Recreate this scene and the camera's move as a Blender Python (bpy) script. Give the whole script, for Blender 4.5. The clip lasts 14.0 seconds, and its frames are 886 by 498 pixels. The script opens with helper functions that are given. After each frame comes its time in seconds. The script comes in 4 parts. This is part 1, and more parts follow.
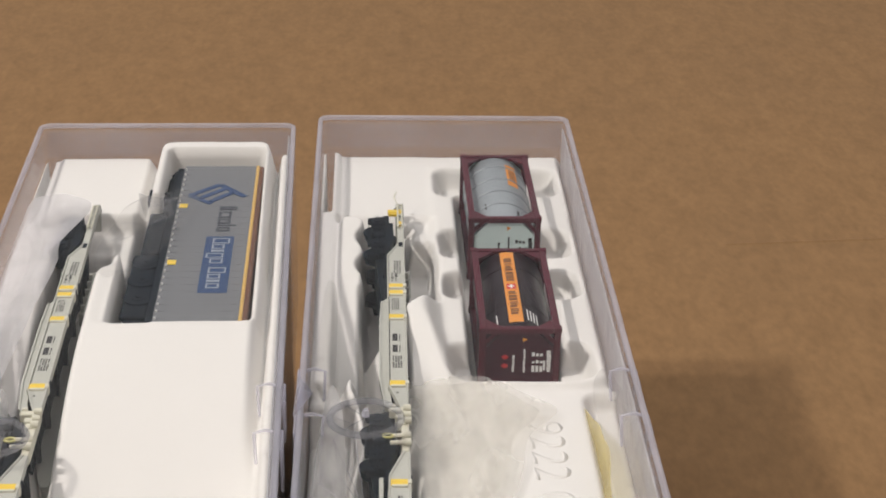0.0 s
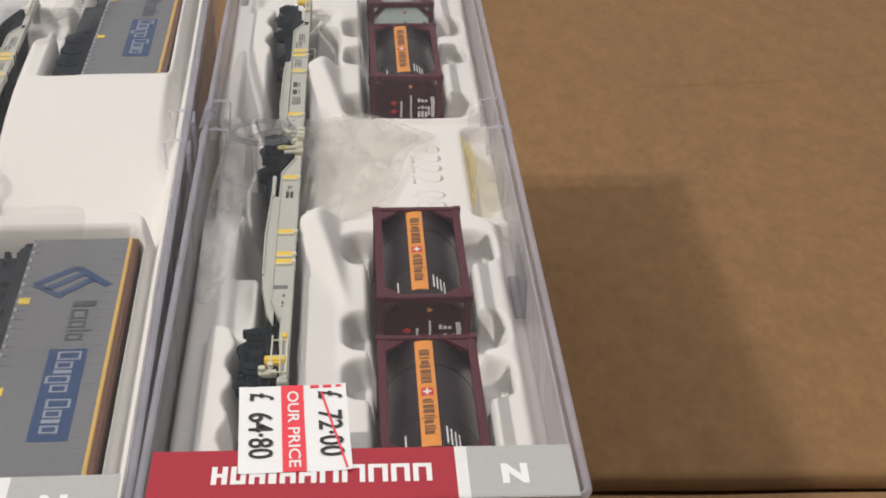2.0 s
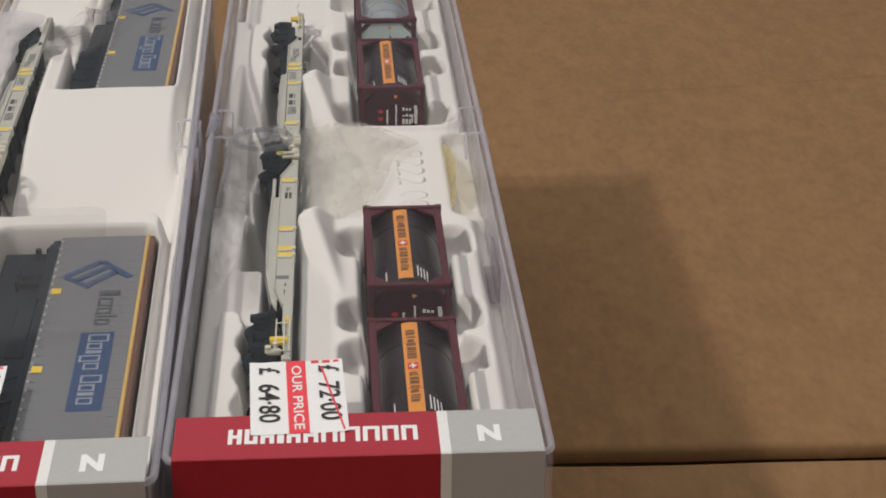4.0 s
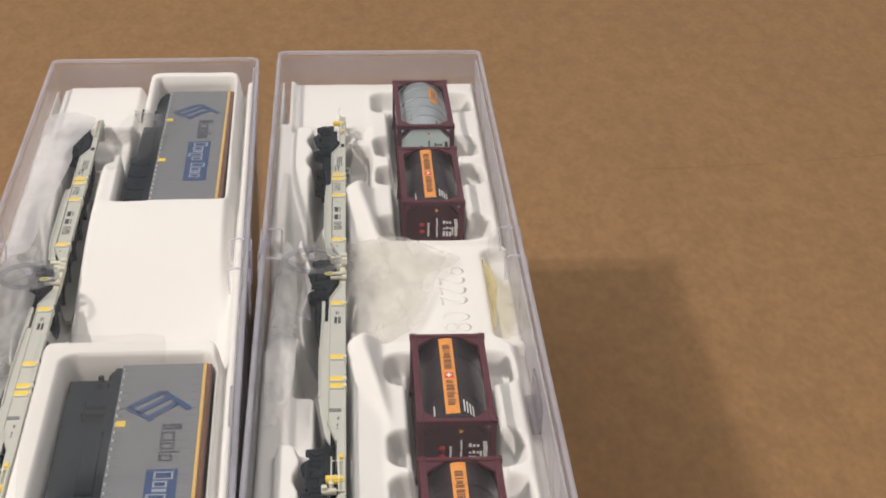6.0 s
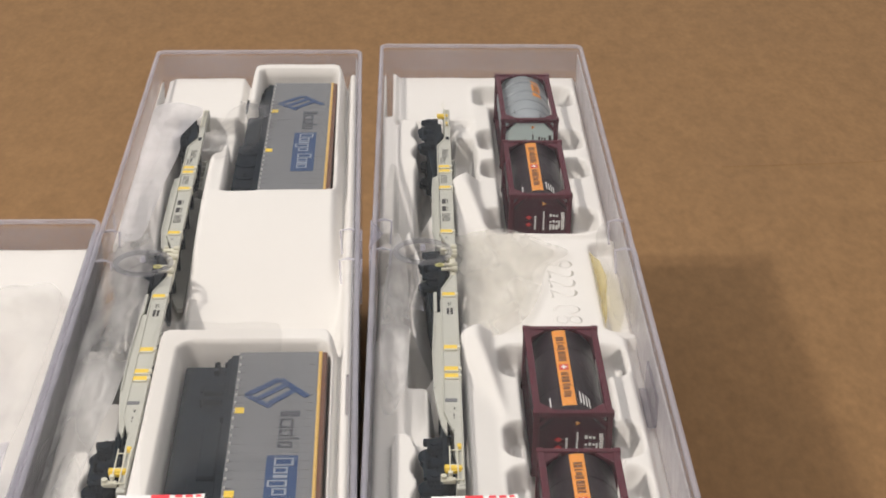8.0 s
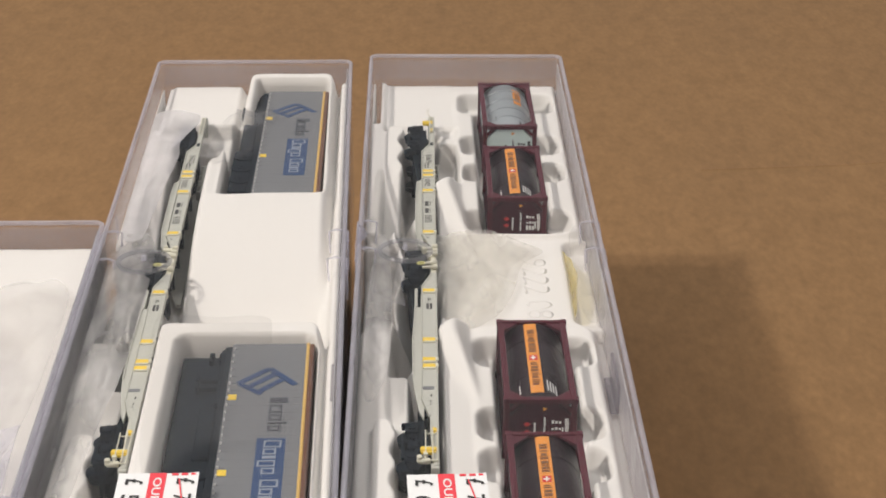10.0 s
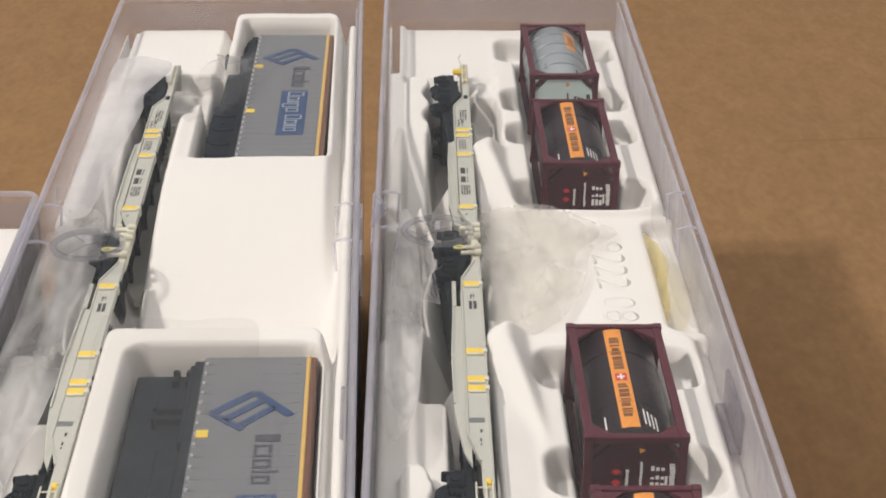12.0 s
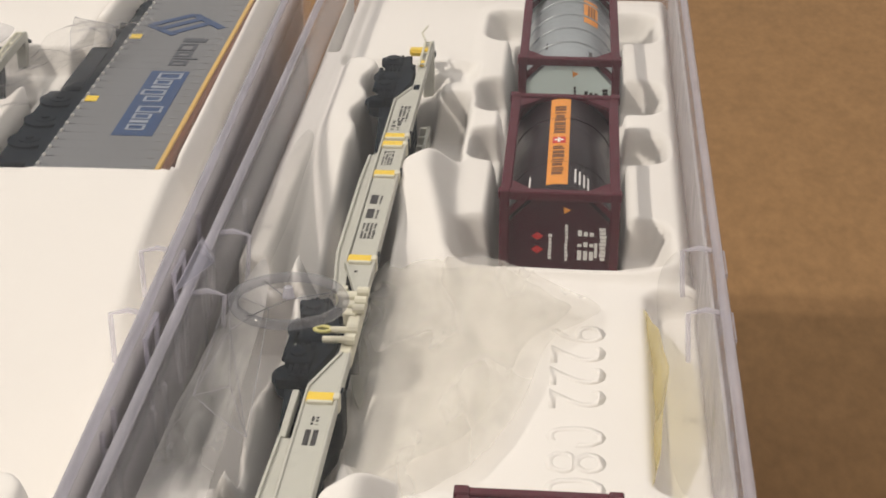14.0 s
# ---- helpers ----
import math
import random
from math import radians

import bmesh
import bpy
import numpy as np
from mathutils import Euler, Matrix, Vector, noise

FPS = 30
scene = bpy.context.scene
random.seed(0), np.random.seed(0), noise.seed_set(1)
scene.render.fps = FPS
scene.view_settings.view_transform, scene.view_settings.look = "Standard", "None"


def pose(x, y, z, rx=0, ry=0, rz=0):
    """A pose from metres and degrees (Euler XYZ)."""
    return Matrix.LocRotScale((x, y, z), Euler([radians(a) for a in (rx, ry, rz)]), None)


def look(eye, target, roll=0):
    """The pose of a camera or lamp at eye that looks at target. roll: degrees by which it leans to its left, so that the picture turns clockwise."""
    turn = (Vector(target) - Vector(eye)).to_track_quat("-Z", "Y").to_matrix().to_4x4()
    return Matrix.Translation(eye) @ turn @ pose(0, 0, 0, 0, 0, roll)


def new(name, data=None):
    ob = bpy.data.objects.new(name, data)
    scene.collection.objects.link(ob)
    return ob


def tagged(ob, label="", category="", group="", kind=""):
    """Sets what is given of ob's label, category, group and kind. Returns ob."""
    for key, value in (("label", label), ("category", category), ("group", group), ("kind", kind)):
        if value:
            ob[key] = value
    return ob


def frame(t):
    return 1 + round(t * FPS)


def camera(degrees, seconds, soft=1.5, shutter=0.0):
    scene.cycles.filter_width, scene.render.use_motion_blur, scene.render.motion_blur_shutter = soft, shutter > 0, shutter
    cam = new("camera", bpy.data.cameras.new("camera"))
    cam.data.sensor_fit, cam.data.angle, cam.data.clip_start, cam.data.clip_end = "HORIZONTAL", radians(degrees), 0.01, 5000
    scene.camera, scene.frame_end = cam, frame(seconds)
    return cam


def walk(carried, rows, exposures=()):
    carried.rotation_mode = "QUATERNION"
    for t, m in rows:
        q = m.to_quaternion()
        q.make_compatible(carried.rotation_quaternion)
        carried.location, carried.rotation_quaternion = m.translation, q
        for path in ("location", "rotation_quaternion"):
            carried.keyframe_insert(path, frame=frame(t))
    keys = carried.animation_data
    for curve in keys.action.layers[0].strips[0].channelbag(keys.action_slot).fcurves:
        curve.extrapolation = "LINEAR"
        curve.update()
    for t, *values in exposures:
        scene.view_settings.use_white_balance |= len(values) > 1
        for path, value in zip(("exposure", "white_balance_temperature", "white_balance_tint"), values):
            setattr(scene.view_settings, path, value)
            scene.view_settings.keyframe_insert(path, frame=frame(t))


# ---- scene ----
cam = camera(28.345, 14.0, soft=1.8)
walk(cam, [
    (0, pose(-0.02121, -0.23357, 0.25129, 64.044, -1.161, -2.102)),
    (0.5, pose(-0.01155, -0.23877, 0.23733, 64.023, -0.621, -2.192)),
    (1, pose(-0.00268, -0.25973, 0.21987, 63.930, -0.511, -2.500)),
    (1.5, pose(-0.00186, -0.27776, 0.22317, 64.005, -0.632, -2.944)),
    (2, pose(-0.00395, -0.29905, 0.22407, 63.857, -0.633, -2.982)),
    (2.5, pose(-0.00408, -0.31020, 0.23383, 64.008, -0.600, -2.909)),
    (2.7, pose(-0.00331, -0.31197, 0.23501, 63.985, -0.535, -3.022)),
    (4.8, pose(-0.00939, -0.34403, 0.25541, 63.904, -0.882, -3.966)),
    (5, pose(-0.01018, -0.34052, 0.26536, 63.975, -1.002, -4.042)),
    (5.5, pose(-0.00928, -0.33548, 0.27159, 63.998, -0.842, -3.759)),
    (6, pose(-0.01396, -0.33779, 0.27238, 63.915, -0.812, -3.147)),
    (6.5, pose(-0.00912, -0.33968, 0.26981, 63.900, -0.747, -2.349)),
    (7, pose(-0.01824, -0.33978, 0.26920, 63.805, -0.687, -1.622)),
    (7.5, pose(-0.02524, -0.33815, 0.26416, 63.756, -0.702, -1.212)),
    (7.7, pose(-0.02584, -0.33724, 0.26653, 63.797, -0.668, -1.100)),
    (9.8, pose(-0.02045, -0.36557, 0.28568, 63.854, -0.416, -0.856)),
    (10, pose(-0.01993, -0.36521, 0.28385, 63.859, -0.492, -0.855)),
    (10.5, pose(-0.01471, -0.35304, 0.27180, 63.780, -0.544, -0.949)),
    (11, pose(-0.01739, -0.33726, 0.25954, 63.710, -0.564, -1.152)),
    (11.5, pose(-0.01976, -0.33700, 0.26991, 63.722, -0.523, -1.269)),
    (12, pose(-0.02688, -0.26621, 0.23222, 63.655, -0.517, -0.891)),
    (12.5, pose(-0.01248, -0.21301, 0.21945, 63.741, -0.624, 0.357)),
    (13, pose(-0.00039, -0.18297, 0.19653, 63.403, -0.235, 2.309)),
    (13.5, pose(0.01198, -0.15554, 0.18466, 63.706, -0.135, 3.664)),
    (14, pose(0.01022, -0.14258, 0.18217, 63.744, -0.061, 4.638)),
], exposures=[(0.0, 0.12, 6500, 10), (0.5, 0.26, 6505, 10), (1.0, 0.38, 6510, 10), (1.5, 0.28, 6515, 10), (2.0, 0.04, 6520, 10), (2.7, -0.06, 6527, 10), (4.8, -0.24, 6548, 10), (5.0, -0.19, 6550, 10), (5.5, 0.1, 6575, 10), (6.0, 0.22, 6600, 10), (7.5, 0.2, 6600, 10), (10.0, 0.14, 6600, 10), (10.5, 0.04, 6607, 10), (11.0, 0.08, 6613, 10), (11.5, 0.06, 6620, 10), (12.0, 0.22, 6580, 10), (13.0, 0.16, 6720, 10), (14.0, 0.17, 6950, 10)])

# ---------------------------------------------------------------- light
MM = 0.001
TOP = 86.0          # height of the models' upper faces over the carton, mm

world = bpy.data.worlds.new("shop_interior")
scene.world = world
world.use_nodes = True
wt = world.node_tree
bg = wt.nodes["Background"]
bg.inputs[1].default_value = 0.93
wc = wt.nodes.new("ShaderNodeTexCoord")
wx = wt.nodes.new("ShaderNodeSeparateXYZ")
wr = wt.nodes.new("ShaderNodeValToRGB")
wt.links.new(wc.outputs["Generated"], wx.inputs[0])
wt.links.new(wx.outputs["Z"], wr.inputs[0])
# tuned by direction: cooler and brighter ahead, warmer and dimmer behind the visitor
wy = wt.nodes.new("ShaderNodeMapRange")
wy.inputs["From Min"].default_value, wy.inputs["From Max"].default_value = -0.9, 0.9
wt.links.new(wx.outputs["Y"], wy.inputs["Value"])
wb = wt.nodes.new("ShaderNodeValToRGB")
for e, c in zip(wb.color_ramp.elements, ((0.45, 0.40, 0.35), (1.38, 1.45, 1.53))):
    e.color = (*c, 1)
wt.links.new(wy.outputs[0], wb.inputs[0])
wm = wt.nodes.new("ShaderNodeVectorMath")
wm.operation = "MULTIPLY"
wt.links.new(wr.outputs[0], wm.inputs[0])
wt.links.new(wb.outputs[0], wm.inputs[1])
wt.links.new(wm.outputs[0], bg.inputs[0])
# dim walls, bright ceiling
for e, (p, c) in zip([wr.color_ramp.elements[0], wr.color_ramp.elements[1], wr.color_ramp.elements.new(0.72)],
                     [(0.42, (0.28, 0.27, 0.265)), (1.0, (1.06, 1.01, 0.95)), (0.74, (1.01, 0.965, 0.91))]):
    e.position, e.color = p, (*c, 1)

lamp_data = bpy.data.lights.new("ceiling_lamp", "AREA")
lamp_data.shape, lamp_data.size = "DISK", 0.08
lamp_data.energy, lamp_data.color = 15.5, (0.98, 0.94, 0.875)
ceiling_lamp = new("ceiling_lamp", lamp_data)
ceiling_lamp.matrix_basis = look((-0.97, -0.28, 1.31), (0.0, 0.05, 0.08))


# ---------------------------------------------------------------- materials
def ramp(nt, fac, stops):
    n = nt.nodes.new("ShaderNodeValToRGB")
    el = n.color_ramp.elements
    while len(el) < len(stops):
        el.new(0.5)
    for e, (p, c) in zip(el, stops):
        e.position, e.color = p, (*c, 1)
    nt.links.new(fac, n.inputs[0])
    return n.outputs[0]


def noise_tex(nt, scale, detail=4, rough=0.6, stretch=(1, 1, 1)):
    tc = nt.nodes.new("ShaderNodeTexCoord")
    mp = nt.nodes.new("ShaderNodeMapping")
    mp.inputs["Scale"].default_value = stretch
    n = nt.nodes.new("ShaderNodeTexNoise")
    n.inputs["Scale"].default_value, n.inputs["Detail"].default_value, n.inputs["Roughness"].default_value = scale, detail, rough
    nt.links.new(tc.outputs["Object"], mp.inputs[0])
    nt.links.new(mp.outputs[0], n.inputs["Vector"])
    return n.outputs["Fac"]


def shade(c, k):
    return tuple(max(0, min(1, v * k)) for v in c)


def surface(name, colour, rough=0.5, metal=0.0, grain=900, spread=0.12, coarse=60, bump=0.15, depth=0.0002, spec=0.5, stretch=(1, 1, 1)):
    """A procedural surface: two scales of colour change, roughness change and fine relief."""
    m = bpy.data.materials.new(name)
    m.use_nodes = True
    nt = m.node_tree
    p = nt.nodes["Principled BSDF"]
    fine, large = noise_tex(nt, grain, 5, 0.6, stretch), noise_tex(nt, coarse, 3, 0.6, stretch)
    c1 = ramp(nt, fine, [(0.3, shade(colour, 1 - spread)), (0.7, shade(colour, 1 + spread))])
    c2 = ramp(nt, large, [(0.35, (1 - spread,) * 3), (0.65, (1, 1, 1))])
    mix = nt.nodes.new("ShaderNodeMix")
    mix.data_type, mix.blend_type = "RGBA", "MULTIPLY"
    mix.inputs["Factor"].default_value = 0.8
    nt.links.new(c1, mix.inputs["A"])
    nt.links.new(c2, mix.inputs["B"])
    nt.links.new(mix.outputs["Result"], p.inputs["Base Color"])
    r = nt.nodes.new("ShaderNodeMapRange")
    r.inputs["To Min"].default_value, r.inputs["To Max"].default_value = max(0.02, rough - 0.08), min(1, rough + 0.08)
    nt.links.new(large, r.inputs["Value"])
    nt.links.new(r.outputs[0], p.inputs["Roughness"])
    p.inputs["Metallic"].default_value = metal
    p.inputs["Specular IOR Level"].default_value = spec
    if bump:
        b = nt.nodes.new("ShaderNodeBump")
        b.inputs["Strength"].default_value, b.inputs["Distance"].default_value = bump, depth
        nt.links.new(fine, b.inputs["Height"])
        nt.links.new(b.outputs[0], p.inputs["Normal"])
    return m


def clear(name, tint, haze, gloss_rough, haze_colour=(0.75, 0.72, 0.78), wave=0.0, gloss=0.5, streaky=False):
    """Clear plastic: see-through with a gloss by Fresnel and some milky haze, even or in streaks."""
    m = bpy.data.materials.new(name)
    m.use_nodes = True
    nt = m.node_tree
    nt.nodes.clear()
    out = nt.nodes.new("ShaderNodeOutputMaterial")
    tr = nt.nodes.new("ShaderNodeBsdfTransparent")
    tr.inputs[0].default_value = (*tint, 1)
    df = nt.nodes.new("ShaderNodeBsdfDiffuse")
    df.inputs[0].default_value = (*haze_colour, 1)
    tl = nt.nodes.new("ShaderNodeBsdfTranslucent")
    tl.inputs[0].default_value = (*haze_colour, 1)
    both = nt.nodes.new("ShaderNodeMixShader")
    both.inputs[0].default_value = 0.6
    nt.links.new(df.outputs[0], both.inputs[1])
    nt.links.new(tl.outputs[0], both.inputs[2])
    m1 = nt.nodes.new("ShaderNodeMixShader")
    hz = nt.nodes.new("ShaderNodeMapRange")
    hz.inputs["To Min"].default_value, hz.inputs["To Max"].default_value = haze * 0.6, haze * 1.4
    if streaky:
        hz.inputs["From Min"].default_value, hz.inputs["From Max"].default_value = 0.36, 0.66
        hz.inputs["To Min"].default_value, hz.inputs["To Max"].default_value = haze * 0.3, haze * 1.9
    nt.links.new(noise_tex(nt, 95, 3, 0.5, (1, 0.4, 1)) if streaky else noise_tex(nt, 70, 4), hz.inputs["Value"])
    nt.links.new(hz.outputs[0], m1.inputs[0])
    nt.links.new(tr.outputs[0], m1.inputs[1])
    nt.links.new(both.outputs[0], m1.inputs[2])
    gl = nt.nodes.new("ShaderNodeBsdfGlossy")
    gl.inputs["Roughness"].default_value = gloss_rough
    fr = nt.nodes.new("ShaderNodeLayerWeight")
    edge = nt.nodes.new("ShaderNodeMath")
    edge.operation = "POWER"
    edge.inputs[1].default_value = 5.0
    nt.links.new(fr.outputs["Facing"], edge.inputs[0])
    gain = nt.nodes.new("ShaderNodeMapRange")
    gain.inputs["To Min"].default_value, gain.inputs["To Max"].default_value = 0.04 * gloss, gloss
    nt.links.new(edge.outputs[0], gain.inputs["Value"])
    if wave:
        b = nt.nodes.new("ShaderNodeBump")
        b.inputs["Strength"].default_value, b.inputs["Distance"].default_value = wave, 0.001
        nt.links.new(noise_tex(nt, 120, 3), b.inputs["Height"])
        for n in (gl, fr, df):
            nt.links.new(b.outputs[0], n.inputs["Normal"])
    m2 = nt.nodes.new("ShaderNodeMixShader")
    nt.links.new(gain.outputs[0], m2.inputs[0])
    nt.links.new(m1.outputs[0], m2.inputs[1])
    nt.links.new(gl.outputs[0], m2.inputs[2])
    nt.links.new(m2.outputs[0], out.inputs[0])
    return m


def cardboard():
    m = surface("brown_cardboard", (0.250, 0.141, 0.064), 0.88, grain=420, spread=0.08, coarse=24, bump=0.10, depth=0.0003, spec=0.25, stretch=(1, 0.5, 1))
    nt = m.node_tree
    p = nt.nodes["Principled BSDF"]
    old = p.inputs["Base Color"].links[0].from_socket
    fibre = ramp(nt, noise_tex(nt, 120, 6, 0.66, (1, 0.5, 1)), [(0.33, (0.90, 0.885, 0.86)), (0.66, (1.06, 1.05, 1.04))])
    mix = nt.nodes.new("ShaderNodeMix")
    mix.data_type, mix.blend_type = "RGBA", "MULTIPLY"
    mix.inputs["Factor"].default_value = 1.0
    nt.links.new(old, mix.inputs["A"])
    nt.links.new(fibre, mix.inputs["B"])
    nt.links.new(mix.outputs["Result"], p.inputs["Base Color"])
    return m


def foam_white():
    m = surface("white_foam", (0.845, 0.82, 0.787), 0.8, grain=500, spread=0.015, coarse=30, bump=0.10, depth=0.0002, spec=0.3)
    nt = m.node_tree
    p = nt.nodes["Principled BSDF"]
    tc = nt.nodes.new("ShaderNodeTexCoord")
    v = nt.nodes.new("ShaderNodeTexVoronoi")
    v.inputs["Scale"].default_value = 480
    nt.links.new(tc.outputs["Object"], v.inputs["Vector"])
    b = nt.nodes.new("ShaderNodeBump")
    b.inputs["Strength"].default_value, b.inputs["Distance"].default_value = 0.10, 0.0003
    nt.links.new(v.outputs["Distance"], b.inputs["Height"])
    nt.links.new(p.inputs["Normal"].links[0].from_socket, b.inputs["Normal"])
    nt.links.new(b.outputs[0], p.inputs["Normal"])
    tl = nt.nodes.new("ShaderNodeBsdfTranslucent")
    tl.inputs[0].default_value = (0.94, 0.90, 0.85, 1)
    mx = nt.nodes.new("ShaderNodeMixShader")
    mx.inputs[0].default_value = 0.10
    nt.links.new(p.outputs[0], mx.inputs[1])
    nt.links.new(tl.outputs[0], mx.inputs[2])
    nt.links.new(mx.outputs[0], nt.nodes["Material Output"].inputs[0])
    return m


CARD = cardboard()
FOAM = foam_white()
# haze and lilac tint of lid and walls stand in for reflected light
LID = clear("clear_lid", (0.99, 0.985, 0.985), 0.009, 0.06, (0.92, 0.90, 0.90), wave=0.06, gloss=0.28)
WALL = clear("clear_wall", (0.985, 0.98, 0.985), 0.075, 0.10, (0.98, 0.955, 1.0), gloss=0.3)
ENDWALL = clear("hazy_end_wall", (0.97, 0.965, 0.975), 0.10, 0.12, (0.93, 0.92, 0.97), gloss=0.2)
FROST = clear("frosted_band", (0.98, 0.975, 0.985), 0.11, 0.12, (0.98, 0.955, 1.0), gloss=0.25)
# bead haze is whitened to paint a bright line along the rim
BEAD = clear("clear_edge", (0.97, 0.965, 0.98), 0.34, 0.10, (0.93, 0.91, 1.0), gloss=0.8)
TABGREY = clear("grey_tab", (0.86, 0.845, 0.87), 0.28, 0.2, (0.60, 0.58, 0.62))
LINER = clear("milky_added_liner", (0.97, 0.965, 0.97), 0.5, 0.14, (0.95, 0.94, 0.97), wave=0.5, gloss=0.5)
SHEET = clear("loose_film_sheet", (0.96, 0.955, 0.95), 0.028, 0.12, (0.85, 0.85, 0.88), wave=0.5, gloss=0.6)
RINGCLR = clear("clear_ring", (0.88, 0.88, 0.90), 0.16, 0.10, (0.66, 0.66, 0.70), gloss=0.8)
THIN = clear("thin_film", (0.95, 0.945, 0.935), 0.045, 0.14, (0.85, 0.84, 0.82), wave=0.6, gloss=0.7)
FILM = clear("soft_film", (0.975, 0.97, 0.955), 0.22, 0.16, (0.94, 0.92, 0.88), wave=0.9, gloss=0.7, streaky=True)
MILKFOLD = clear("lilac_fold", (0.95, 0.945, 0.97), 0.28, 0.12, (0.80, 0.80, 0.93), gloss=0.7)
MILKY = clear("milky_fold", (0.98, 0.975, 0.98), 0.55, 0.2, (0.98, 0.965, 0.99), wave=0.3)
FILMBRIGHT = clear("milky_film", (0.97, 0.965, 0.96), 0.42, 0.16, (0.97, 0.955, 0.945), wave=0.7, streaky=True)
SLACK = clear("slack_film", (0.97, 0.965, 0.96), 0.36, 0.14, (0.94, 0.92, 0.91), wave=0.3, gloss=0.7)
TAPE = clear("yellow_tape", (0.97, 0.91, 0.62), 0.42, 0.25, (0.95, 0.80, 0.34), wave=0.8)
MAROON = surface("maroon_plastic", (0.082, 0.011, 0.022), 0.55, spread=0.12, bump=0.1, spec=0.25)
TANKDARK = surface("dark_tank", (0.015, 0.006, 0.010), 0.34, spread=0.3, coarse=140, bump=0.12, spec=0.22)
TANKGREY = surface("grey_tank", (0.30, 0.33, 0.35), 0.33, metal=0.25, spread=0.06, bump=0.05)
PLATEBLUE = surface("pale_end_plate", (0.64, 0.78, 0.77), 0.45, spread=0.05)
PLATEDARK = surface("dark_end_plate", (0.052, 0.009, 0.018), 0.5, spread=0.1, spec=0.2)
ORANGE = surface("orange_print", (0.72, 0.27, 0.035), 0.5, spread=0.05, bump=0)
INK = surface("black_print", (0.02, 0.018, 0.018), 0.5, spread=0.1, bump=0)
RUST = surface("brown_print", (0.17, 0.06, 0.015), 0.5, spread=0.1, bump=0)
WHITEP = surface("white_print", (0.75, 0.74, 0.72), 0.5, spread=0.04, bump=0)
REDP = surface("red_print", (0.55, 0.02, 0.025), 0.45, spread=0.05, bump=0)
BEAM = surface("pale_grey_plastic", (0.47, 0.47, 0.42), 0.5, spread=0.06, bump=0.08)
YELLOW = surface("yellow_paint", (0.80, 0.56, 0.05), 0.45, spread=0.06, bump=0.05)
BLACKP = surface("black_plastic", (0.006, 0.011, 0.018), 0.65, spread=0.25, bump=0.2, spec=0.1)
LOOP = surface("yellowed_loop", (0.66, 0.62, 0.24), 0.45, spread=0.06)
IVORY = surface("ivory_plastic", (0.66, 0.64, 0.52), 0.45, spread=0.05)
TARP = surface("grey_curtain", (0.155, 0.16, 0.17), 0.6, spread=0.05, bump=0.1)
TARPRIB = surface("curtain_rib", (0.145, 0.15, 0.16), 0.6, spread=0.05, bump=0.1)
BUCKLE = surface("pale_buckle", (0.55, 0.55, 0.53), 0.45, spread=0.05)
TARPLINE = surface("pale_strap", (0.25, 0.25, 0.25), 0.5, spread=0.05)
BLUE = surface("blue_print", (0.013, 0.046, 0.135), 0.45, spread=0.06, bump=0)
PALEBLUE = surface("pale_blue_print", (0.25, 0.28, 0.33), 0.5, spread=0.05, bump=0)
GREYTXT = surface("slate_print", (0.045, 0.05, 0.065), 0.5, spread=0.06, bump=0)
STRIPE = surface("ochre_trim", (0.60, 0.38, 0.10), 0.45, spread=0.06)
# the roof's brown stands in for its shade and a brown reflection
ROOF = surface("shaded_roof", (0.13, 0.05, 0.025), 0.5, spread=0.1)
FLOORGREY = surface("grey_floor", (0.22, 0.21, 0.20), 0.7, grain=60, spread=0.15, coarse=3, bump=0.1)
PAPERGREY = surface("grey_paper", (0.34, 0.325, 0.30), 0.7, grain=900, spread=0.04, bump=0.05, spec=0.2)
PAPER = surface("sticker_paper", (0.80, 0.79, 0.79), 0.6, grain=1500, spread=0.02, bump=0.05, spec=0.3)
LABELRED = surface("label_red", (0.37, 0.008, 0.024), 0.4, spread=0.05, bump=0)
LABELGREY = surface("label_grey", (0.42, 0.41, 0.40), 0.4, spread=0.03, bump=0)
STICKRED = surface("sticker_red", (0.78, 0.05, 0.07), 0.55, spread=0.04, bump=0)


